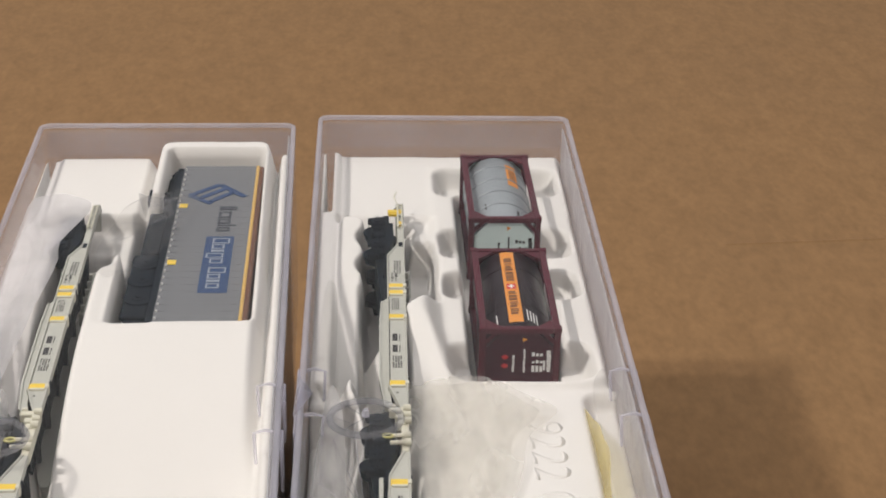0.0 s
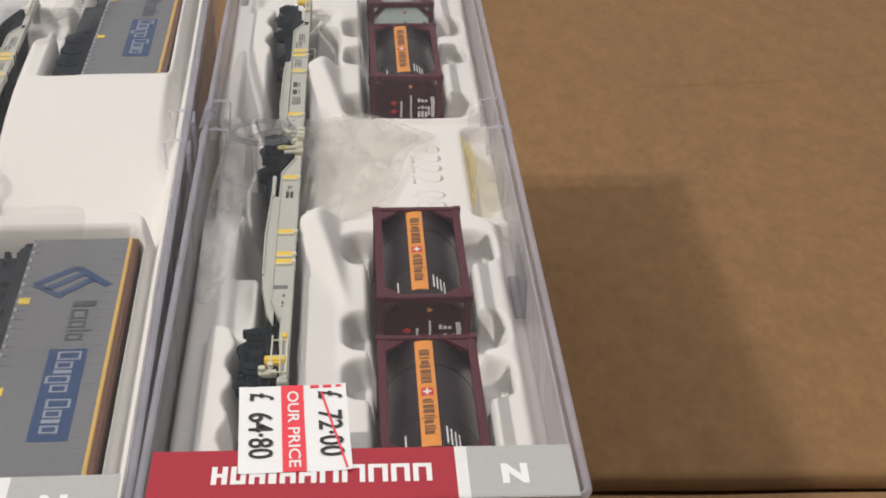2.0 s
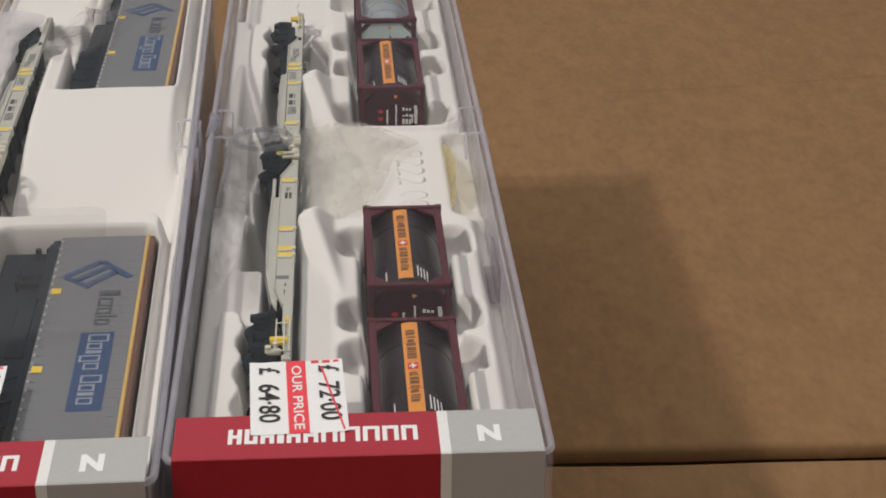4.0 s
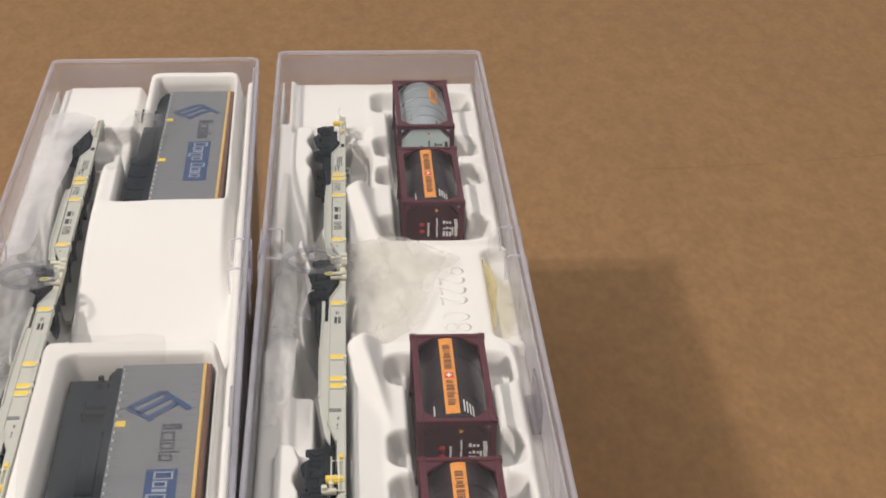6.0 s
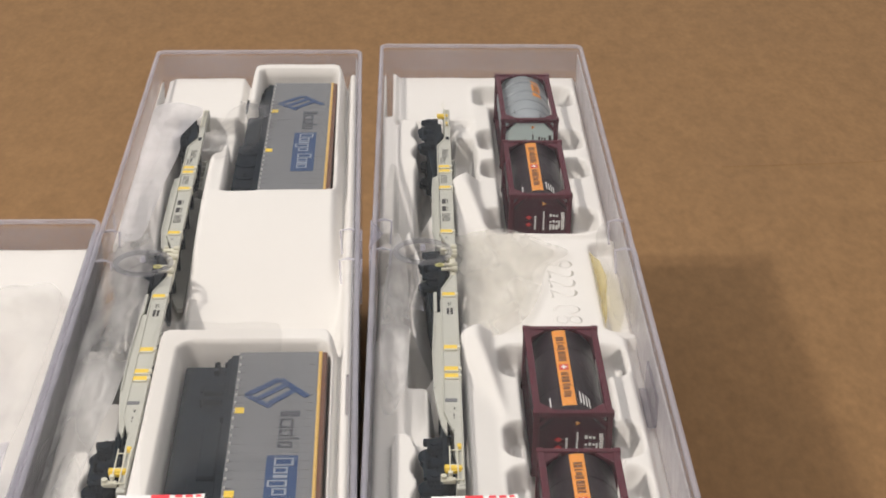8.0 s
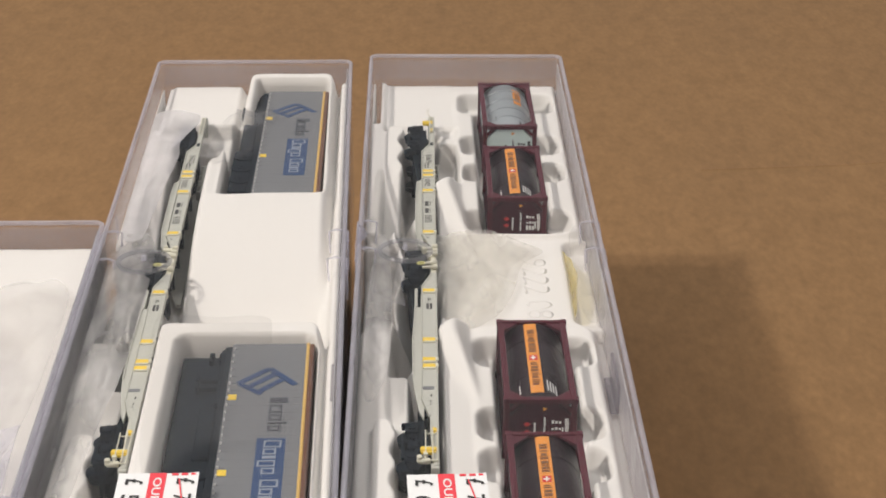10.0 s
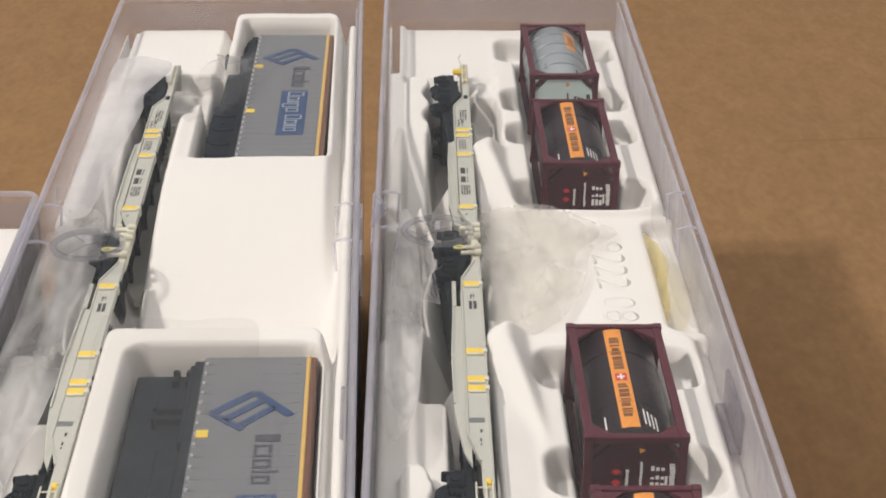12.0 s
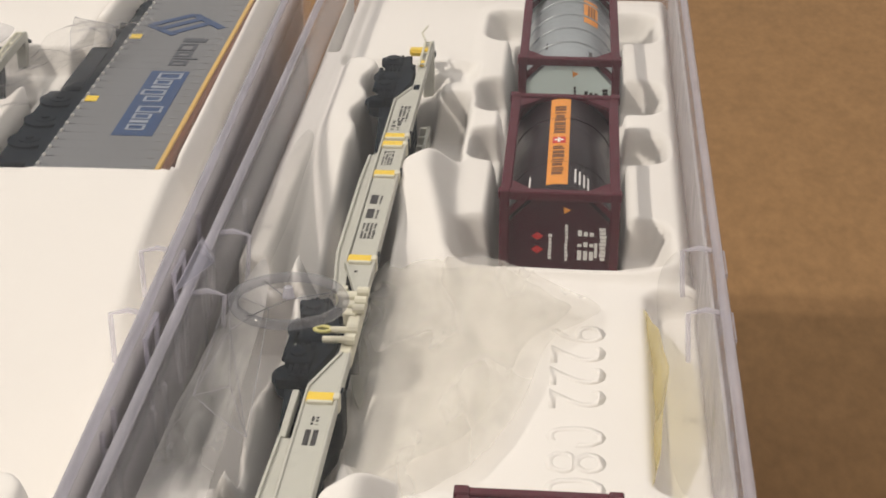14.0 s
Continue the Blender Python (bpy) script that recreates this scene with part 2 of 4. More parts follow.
# ---------------------------------------------------------------- building tools (millimetres)
class Shape:
    """Collects pieces, in millimetres, into one bmesh."""

    def __init__(self):
        self.bm = bmesh.new()

    def box(self, x0, x1, y0, y1, z0, z1, bev=0.0, seg=1):
        made = bmesh.ops.create_cube(self.bm, size=1)["verts"]
        for v in made:
            v.co = Vector(((x0 + x1) / 2 + v.co.x * (x1 - x0), (y0 + y1) / 2 + v.co.y * (y1 - y0), (z0 + z1) / 2 + v.co.z * (z1 - z0)))
        if bev:
            edges = list({e for v in made for e in v.link_edges})
            bmesh.ops.bevel(self.bm, geom=edges, offset=bev, segments=seg, affect="EDGES", profile=0.5)
        return self

    def rod(self, p, q, r, n=10, r2=None):
        p, q = Vector(p), Vector(q)
        d = q - p
        m = Matrix.Translation((p + q) / 2) @ d.to_track_quat("Z", "Y").to_matrix().to_4x4()
        bmesh.ops.create_cone(self.bm, cap_ends=True, segments=n, radius1=r, radius2=r if r2 is None else r2, depth=d.length, matrix=m)
        return self

    def bar(self, p, q, w, h, up=(0, 0, 1)):
        """A rectangular bar from p to q: w across, h along up."""
        p, q, up = Vector(p), Vector(q), Vector(up)
        d = (q - p).normalized()
        side = d.cross(up).normalized() * w / 2
        up = side.cross(d).normalized() * h / 2
        v = [self.bm.verts.new(c + a * side + b * up) for c in (p, q) for a, b in ((-1, -1), (1, -1), (1, 1), (-1, 1))]
        for f in ((0, 1, 2, 3), (7, 6, 5, 4), (0, 4, 5, 1), (1, 5, 6, 2), (2, 6, 7, 3), (3, 7, 4, 0)):
            self.bm.faces.new([v[i] for i in f])
        return self

    def prism(self, pts, z0, z1, axis="z"):
        """A flat outline, drawn out from z0 to z1 along the axis."""
        put = {"z": lambda a, b, c: (a, b, c), "y": lambda a, b, c: (a, c, b), "x": lambda a, b, c: (c, a, b)}[axis]
        lo = [self.bm.verts.new(put(a, b, z0)) for a, b in pts]
        hi = [self.bm.verts.new(put(a, b, z1)) for a, b in pts]
        n = len(pts)
        self.bm.faces.new(lo[::-1])
        self.bm.faces.new(hi)
        for i in range(n):
            self.bm.faces.new((lo[i], lo[(i + 1) % n], hi[(i + 1) % n], hi[i]))
        return self

    def tube(self, pts, r, n=8, closed=False):
        rings = []
        pts = [Vector(p) for p in pts]
        for i, p in enumerate(pts):
            a = pts[i - 1] if i or closed else p
            b = pts[(i + 1) % len(pts)] if i < len(pts) - 1 or closed else p
            q = (b - a).to_track_quat("Z", "Y")
            rings.append([self.bm.verts.new(p + q @ Vector((r * math.cos(t), r * math.sin(t), 0))) for t in np.linspace(0, 2 * math.pi, n, endpoint=False)])
        pairs = list(zip(rings, rings[1:])) + ([(rings[-1], rings[0])] if closed else [])
        for a, b in pairs:
            for i in range(n):
                self.bm.faces.new((a[i], a[(i + 1) % n], b[(i + 1) % n], b[i]))
        if not closed:
            self.bm.faces.new(rings[0][::-1])
            self.bm.faces.new(rings[-1])
        return self

    def grid(self, xs, ys, height):
        """A sheet over xs, ys with the height given by a function."""
        top = [[self.bm.verts.new((x, y, height(x, y))) for x in xs] for y in ys]
        for j in range(len(ys) - 1):
            for i in range(len(xs) - 1):
                self.bm.faces.new((top[j][i], top[j][i + 1], top[j + 1][i + 1], top[j + 1][i]))
        return self


def link_mesh(name, me, material, parent=None, label="", smooth=False):
    me.materials.append(material)
    if smooth:
        me.polygons.foreach_set("use_smooth", [True] * len(me.polygons))
    ob = new(name, me)
    if parent is not None:
        ob.parent = parent
    return tagged(ob, label)


def part(name, shape, material, parent, label="", smooth=False):
    bm = shape.bm
    bmesh.ops.recalc_face_normals(bm, faces=bm.faces[:])
    for v in bm.verts:
        v.co *= MM
    me = bpy.data.meshes.new(name)
    bm.to_mesh(me)
    bm.free()
    return link_mesh(name, me, material, parent, label, smooth)


def tray(cx, cy, rz):
    """Lays the plan of one case, drawn round (-2.75, 36.5), onto the carton."""
    return pose(cx * MM, cy * MM, 0, 0, 0, rz) @ pose(2.75 * MM, -36.5 * MM, TOP * MM)


RIGHT, LEFT, FRONT = tray(-2.75, 36.5, 0), tray(-68.0, 30.5, 1.1), tray(-128.4, -91.4, 1.1)


def thing(name, where, x, y, z, label, category, rz=0.0, group="", rx=0.0, ry=0.0):
    ob = new(name)
    ob.empty_display_size = 0.005
    ob.matrix_basis = where @ pose(x * MM, y * MM, z * MM, rx, ry, rz)
    return tagged(ob, label, category, group)


def lettering(name, text, size, width, material, parent, m, label="", bold=0.0):
    """Flat letters, fitted to a width, in the plane of m (millimetres)."""
    cu = bpy.data.curves.new(name, "FONT")
    cu.body, cu.size = text, size
    cu.align_x, cu.align_y = "CENTER", "CENTER"
    cu.resolution_u = 3
    cu.offset = bold
    tmp = new(name, cu)
    me = bpy.data.meshes.new_from_object(tmp.evaluated_get(bpy.context.evaluated_depsgraph_get()))
    bpy.data.objects.remove(tmp)
    xs = [v.co.x for v in me.vertices]
    k = width / (max(xs) - min(xs)) if width else 1
    mid = (max(xs) + min(xs)) / 2
    for v in me.vertices:
        c = m @ Vector(((v.co.x - mid) * k, v.co.y, 0))
        v.co = c * MM
    return link_mesh(name, me, material, parent, label)


# ---------------------------------------------------------------- the carton that all stands on
def cardboard_top():
    base = thing("ground", Matrix.Identity(4), 0, 1.2, 0, "brown cardboard carton top with two flaps meeting", "cardboard", rz=-1.0)
    tagged(base, kind="structure")

    def wavy(lo):
        def f(x, y):
            return lo + 0.35 * noise.noise(Vector((x * 0.008, y * 0.006, 2.0))) - 0.35
        return f
    xs = list(np.linspace(-420, 520, 95))
    ys = [36.0 + 0.9] + list(np.linspace(40, 760, 73))

    def edge(x):
        return 0.8 * noise.noise(Vector((x * 0.03, 0, 5))) + 0.3 * noise.noise(Vector((x * 0.2, 1, 5)))
    sh = Shape()
    far = wavy(0)
    sh.grid(xs, ys, far)
    for v in sh.bm.verts:
        if v.co.y < 37.5:
            v.co.y += edge(v.co.x)
            v.co.z -= 0.5
    rim = [e for e in sh.bm.edges if e.is_boundary and all(v.co.y < 39.5 for v in e.verts)]
    ext = bmesh.ops.extrude_edge_only(sh.bm, edges=rim)["geom"]
    for v in ext:
        if isinstance(v, bmesh.types.BMVert):
            v.co.z -= 3.6
            v.co.y += 0.5
    part("flap", sh, CARD, base, smooth=True)
    sh = Shape()
    near = wavy(-0.9)
    sh.grid(xs, list(np.linspace(-620, 30, 66)) + [31.2, 31.9, 32.4, 32.6], near)
    for v in sh.bm.verts:
        if v.co.y > 31.0:
            k = v.co.y - 31.0
            v.co.y += 0.8 * noise.noise(Vector((v.co.x * 0.02, 4, 5)))
            v.co.z -= (0.15, 0.5, 1.2, 7.0)[0 if k < 0.5 else 1 if k < 1.1 else 2 if k < 1.5 else 3]
    part("flap", sh, CARD, base, smooth=True)
    sh = Shape()
    for a, b in (((92, 287.6), (150, 293.4)), ((150, 293.4), (196, 301.8)), ((196, 301.8), (262, 309.0))):
        d = Vector((b[0] - a[0], b[1] - a[1], 0)).normalized().cross(Vector((0, 0, 1)))
        lo = [sh.bm.verts.new((p[0] + k * d.x, p[1] + k * d.y, far(p[0], p[1]) + z)) for p in (a, b) for k, z in ((-0.9, -0.02), (0.0, 0.30), (0.9, -0.02))]
        sh.bm.faces.new((lo[0], lo[1], lo[4], lo[3]))
        sh.bm.faces.new((lo[1], lo[2], lo[5], lo[4]))
    part("crease", sh, CARD, base, "faint raised crease in the cardboard")
    sh = Shape()
    sh.box(-415, 515, 26, 44, -8.5, -6.0)
    part("flap_underlay", sh, CARD, base)
    for x0, x1, y0, y1 in ((-420, -416, -620, 760), (516, 520, -620, 760), (-415.5, 515.5, -620, -616), (-415.5, 515.5, 756, 760)):
        sh = Shape()
        sh.box(x0, x1, y0, y1, -330, -2.2, 0.8)
        part("carton_side", sh, CARD, base)


def room_floor():
    base = thing("floor", Matrix.Identity(4), 0, 0, -330, "plain grey floor under the carton", "floor")
    tagged(base, kind="structure")
    sh = Shape()
    sh.grid(list(np.linspace(-3000, 3000, 7)), list(np.linspace(-3000, 3000, 7)), lambda x, y: 0.0)
    part("floor_sheet", sh, FLOORGREY, base)


cardboard_top()
room_floor()


# ---------------------------------------------------------------- foam trays
def mask(X, Y, x0, x1, y0, y1, r=2.0, w=1.6):
    """1 inside a rounded rectangle, 0 outside, with a soft edge of width w."""
    cx, cy, hx, hy = (x0 + x1) / 2, (y0 + y1) / 2, (x1 - x0) / 2 - r, (y1 - y0) / 2 - r
    qx, qy = np.abs(X - cx) - hx, np.abs(Y - cy) - hy
    d = np.hypot(np.maximum(qx, 0), np.maximum(qy, 0)) + np.minimum(np.maximum(qx, qy), 0) - r
    t = np.clip(0.5 - d / w, 0, 1)
    return t * t * (3 - 2 * t)


def blend(h, m, level):
    return h * (1 - m) + level * m


def foam_tray(where, height, label, x0=-32.6, x1=27.0, y0=-98.5, y1=172.4, step=0.55):
    base = thing("foam_tray", where, -2.75, 36.5, -TOP + 1.6, label, "packing foam", group="foam trays in the cases")
    xs, ys = np.arange(x0, x1 + 0.01, step), np.arange(y0, y1 + 0.01, step)
    X, Y = np.meshgrid(xs, ys)
    H = height(X, Y)
    e = np.minimum(np.minimum(X - x0, x1 - X), np.minimum(Y - y0, y1 - Y))
    H = H - 0.9 * np.clip(1 - e / 1.2, 0, 1) ** 2
    H = H + 0.05 * np.sin(X * 0.35 + 1.3 * np.sin(Y * 0.11)) * np.sin(Y * 0.23)
    ny, nx = X.shape
    P = np.stack([X + 2.75, Y - 36.5, H + TOP - 1.6], -1).reshape(-1, 3)
    idx = np.arange(ny * nx).reshape(ny, nx)
    F = np.stack([idx[:-1, :-1], idx[:-1, 1:], idx[1:, 1:], idx[1:, :-1]], -1).reshape(-1, 4)
    ring = np.r_[idx[0, :], idx[1:, -1], idx[-1, -2::-1], idx[-2:0:-1, 0]]
    low = P[ring].copy()
    low[:, 2] = 0
    n0 = len(P)
    k = len(ring)
    a = np.arange(k)
    S = np.stack([ring, n0 + a, n0 + (a + 1) % k, ring[(a + 1) % k]], -1)
    me = bpy.data.meshes.new("foam_block")
    me.from_pydata((np.r_[P, low] * MM).tolist(), [], np.r_[F, S].tolist() + [list(range(n0 + k - 1, n0 - 1, -1))])
    link_mesh("foam_block", me, FOAM, base, smooth=True)
    return base


def wheel_bank(h, X, Y, ledge=-8.5):
    """The bank beside the wagon's wheels: a tall far block with a ramp, a ridge, two near blocks."""
    h = blend(h, mask(X, Y, -33, -11.5, -97, 134, 4, 4), -11.5)
    h = blend(h, mask(X, Y, -50, -28.0, -120, 134, 1.5, 2.0), -8.0)
    h = blend(h, mask(X, Y, -26.0, -12.6, -94, 130, 3, 3), -22.0)
    ramp = -4.6 - 10.5 * np.clip((104 - Y) / 42, 0, 1) ** 1.2
    h = blend(h, mask(X, Y, -28.6, -22.6 + 0.8 * np.sin(Y * 0.45) * np.clip((Y - 96) / 8, 0, 1), 58, 133, 2.6, 2.2), ramp)
    h = blend(h, mask(X, Y, -28.6, -24.6, -18, 56, 2.0, 2.4), -8.0)
    ridge = -25.0 + 3.4 * np.clip(1 - np.abs(Y - 38) / 20, 0, 1)
    h = np.maximum(h, np.where((Y > 8) & (Y < 60), -5.4 - np.abs(X - ridge) * 2.6, -99))
    h = blend(h, mask(X, Y, -28.9, -20.0, -40, -12, 2.4, 2.2), -8.2)
    h = blend(h, mask(X, Y, -30.2, -23.4 + 0.6 * np.sin(Y * 0.55), -110, -36, 2.2, 1.8), -4.8)
    h = blend(h, mask(X, Y, -60, -25.6 + 1.6 * np.clip(np.abs(Y - 30) / 22, 0, 1) ** 2, 10, 54, 1.5, 1.6), -17.0)
    # ledge along the case wall, and a slot down to the carton beside the far block
    h = blend(h, mask(X, Y, -60, -28.5, -120, 62, 0.8, 1.2), np.minimum(h, ledge))
    h = blend(h, mask(X, Y, -60, -28.5, 58, 200, 0.8, 1.2), -5.4)
    h = blend(h, mask(X, Y, -31.6, -30.3, 137, 200, 0.5, 0.8), -62.0)
    return h


def ridge_post(h, X, Y, y0):
    """A rounded wedge: broad far end cut off at a slant, crest that runs down towards the tanks."""
    run = np.clip((y0 - 7 - Y) / 25, 0, 1)
    crest = -10.4 + 5.2 * run
    top = -0.9 - 5.6 * run ** 1.25 - 0.5 * np.maximum(y0 - 32 - Y, 0)
    left = top - (0.22 + 0.6 * run) * np.maximum(crest - X, 0) - 1.6 * np.maximum(-13.2 - X, 0)
    right = top - 1.7 * (X - crest - 0.7)
    far = top - 2.2 * (Y - (y0 - 5.2 + (X + 14.3) * 0.95))
    w = -np.logaddexp(np.logaddexp(-1.1 * left, -1.1 * right), -1.1 * far) / 1.1
    return np.logaddexp(1.3 * h, 1.3 * w) / 1.3


def foam_tank_case(X, Y):
    h = np.full_like(X, -8.0)
    h = blend(h, mask(X, Y, -40, 40, 136, 200, 3, 3), -6.5)
    h = wheel_bank(h, X, Y)
    # slope that rises from the wagon to the shoulders, and a deep recess beside the far bogie
    h = blend(h, mask(X, Y, -12.4, -4.5, -97, 128, 3, 3), -6.6)
    for a, b in ((-97, 12), (54, 94)):
        h = blend(h, mask(X, Y, -13.6, -4.5, a, b, 1.0, 1.2), -4.6 - 0.25 * (X + 13.6))
    h = blend(h, mask(X, Y, -13.6, -6.2, 93, 122, 2.5, 3), -15.0)
    # plateau with the moulded number
    h = blend(h, mask(X, Y, -6, 24.2, 2, 66, 3, 5), -7.6)
    h = blend(h, mask(X, Y, -13, 1, 12, 58, 6.9, 13), -9.0)
    h = blend(h, mask(X, Y, 20.6, 40, 12, 57, 2.5, 2.6), -11.0)
    # shoulders round the tanks
    for a, b, e in ((60, 167, 25.6), (-110, 9, 23.8)):
        h = blend(h, mask(X, Y, -6.8, e, a, b, 4, 2.4), -6.2)
    h = ridge_post(h, X, Y, 88.5)
    h = ridge_post(h, X, Y, 5.2)
    for a, b in ((61.6, 159), (-92, 1.6)):
        h = blend(h, mask(X, Y, -0.7, 17.2, a, b, 1.6, 2.0), -17.5)
    for a, b, e in ((61.8, 75, 22.8), (95.5, 107, 23.4), (115, 128.5, 23.4), (148, 163, 23.6),
                    (-10.5, 2.0, 22.2), (-42.5, -30, 21.6), (-58.5, -46.5, 21.4), (-93, -79, 21.2)):
        h = blend(h, mask(X, Y, -5.0, e, a, b, 3.4, 2.6), np.minimum(h, -11.5))
    h = blend(h, mask(X, Y, 25.9, 40, 60, 172, 1.0, 1.2), -10.6)
    h = blend(h, mask(X, Y, 24.4, 40, -120, 8, 1.0, 1.2), -10.8)
    return h


def foam_trailer_case(X, Y):
    h = np.full_like(X, -9.0)
    h = blend(h, mask(X, Y, -40, -6, 138, 200, 3, 3), -4.6)
    h = wheel_bank(h, X, Y, -5.2)
    # big block with the two trailer beds
    h = blend(h, mask(X, Y, -13.6, 23.4, 12, 108, 6, 5), -0.6 - 17.5 * np.clip((78 - Y) / 64, 0, 1) ** 1.9)
    h = blend(h, mask(X, Y, -10, 23.4, 3, 17, 5, 6), -18.5)
    h = blend(h, mask(X, Y, -4.6, 23.2, 80, 172, 4, 2.8), 0.2)
    h = blend(h, mask(X, Y, -9.8, -5.6, 80, 112, 2.0, 2.2), -1.0)
    h = blend(h, mask(X, Y, -15.6, 23.6, -110, 5.6, 4, 3.0), 0.2)
    h = blend(h, mask(X, Y, -1.2, 20.8, 80.4, 166.2, 1.2, 1.6), -19.0)
    h = blend(h, mask(X, Y, -6.9, 2.0, 80.4, 140, 1.5, 2.0), -17.0)
    h = blend(h, mask(X, Y, -9.0, 21.6, -89.0, -2.4, 2.6, 3.4), -22.0)
    h = blend(h, mask(X, Y, 24.6, 40, -120, 170, 1.5, 1.6), -2.6)
    return h


def foam_plain_case(X, Y):
    h = np.full_like(X, -4.5)
    h = blend(h, mask(X, Y, -40, 40, 142, 200, 3, 3), -3.2)
    h = blend(h, mask(X, Y, -33, -11.5, -97, 134, 4, 4), -9.0)
    h = blend(h, mask(X, Y, -2, 18, 84, 128, 6, 6), -9.5)
    h = blend(h, mask(X, Y, 0, 19, 20, 66, 7, 8), -9.0)
    h = blend(h, mask(X, Y, -6, 16, -80, -6, 7, 8), -8.0)
    return h


foam_a = foam_tray(RIGHT, foam_tank_case, "white moulded foam tray holding four tank containers and a wagon")
foam_tray(LEFT, foam_trailer_case, "white moulded foam tray holding two trailers and a wagon")
foam_tray(FRONT, foam_plain_case, "white moulded foam tray under crumpled clear film", step=0.9)

# number moulded into the plateau of the first tray
lettering("moulded_number", "9222 080", 9.6, 38.0, FOAM, foam_a,
          Matrix.Translation((14.0, -8.2, TOP - 1.6 - 7.555)) @ Matrix.Rotation(radians(-90), 4, "Z"), "raised moulded digits in the foam", -0.03)
num = foam_a.children[-1]
num_b = bmesh.new()
num_b.from_mesh(num.data)
ext = bmesh.ops.extrude_face_region(num_b, geom=num_b.faces[:])["geom"]
for v in ext:
    if isinstance(v, bmesh.types.BMVert):
        v.co.z -= 0.0012
top_edges = [e for e in num_b.edges if len({f.normal.z > 0.9 for f in e.link_faces}) == 2 and max(v.co.z for v in e.verts) > 0.0769]
bmesh.ops.bevel(num_b, geom=top_edges, offset=0.00030, segments=3, affect="EDGES", profile=0.5)
num_b.to_mesh(num.data)
num_b.free()


# ---------------------------------------------------------------- clear cases
def rounded(x0, x1, y0, y1, r, n=5):
    pts = []
    for cx, cy, a in ((x1 - r, y1 - r, 0), (x0 + r, y1 - r, 90), (x0 + r, y0 + r, 180), (x1 - r, y0 + r, 270)):
        pts += [(cx + r * math.cos(radians(a + 90 * i / n)), cy + r * math.sin(radians(a + 90 * i / n))) for i in range(n + 1)]
    return pts


def wall_ring(sh, out_lo, out_hi, z0, z1, t):
    """A closed wall between two outlines, t thick, that widens from z0 to z1."""
    bm = sh.bm

    def inset(pts):
        return [(x - math.copysign(min(t, abs(x)), x), y - math.copysign(min(t, abs(y)), y)) for x, y in pts]
    rings = [[bm.verts.new((x, y, z)) for x, y in pts] for pts, z in ((out_lo, z0), (out_hi, z1), (inset(out_hi), z1), (inset(out_lo), z0))]
    n = len(out_lo)
    for a, b in zip(rings, rings[1:] + rings[:1]):
        for i in range(n):
            bm.faces.new((a[i], a[(i + 1) % n], b[(i + 1) % n], b[i]))


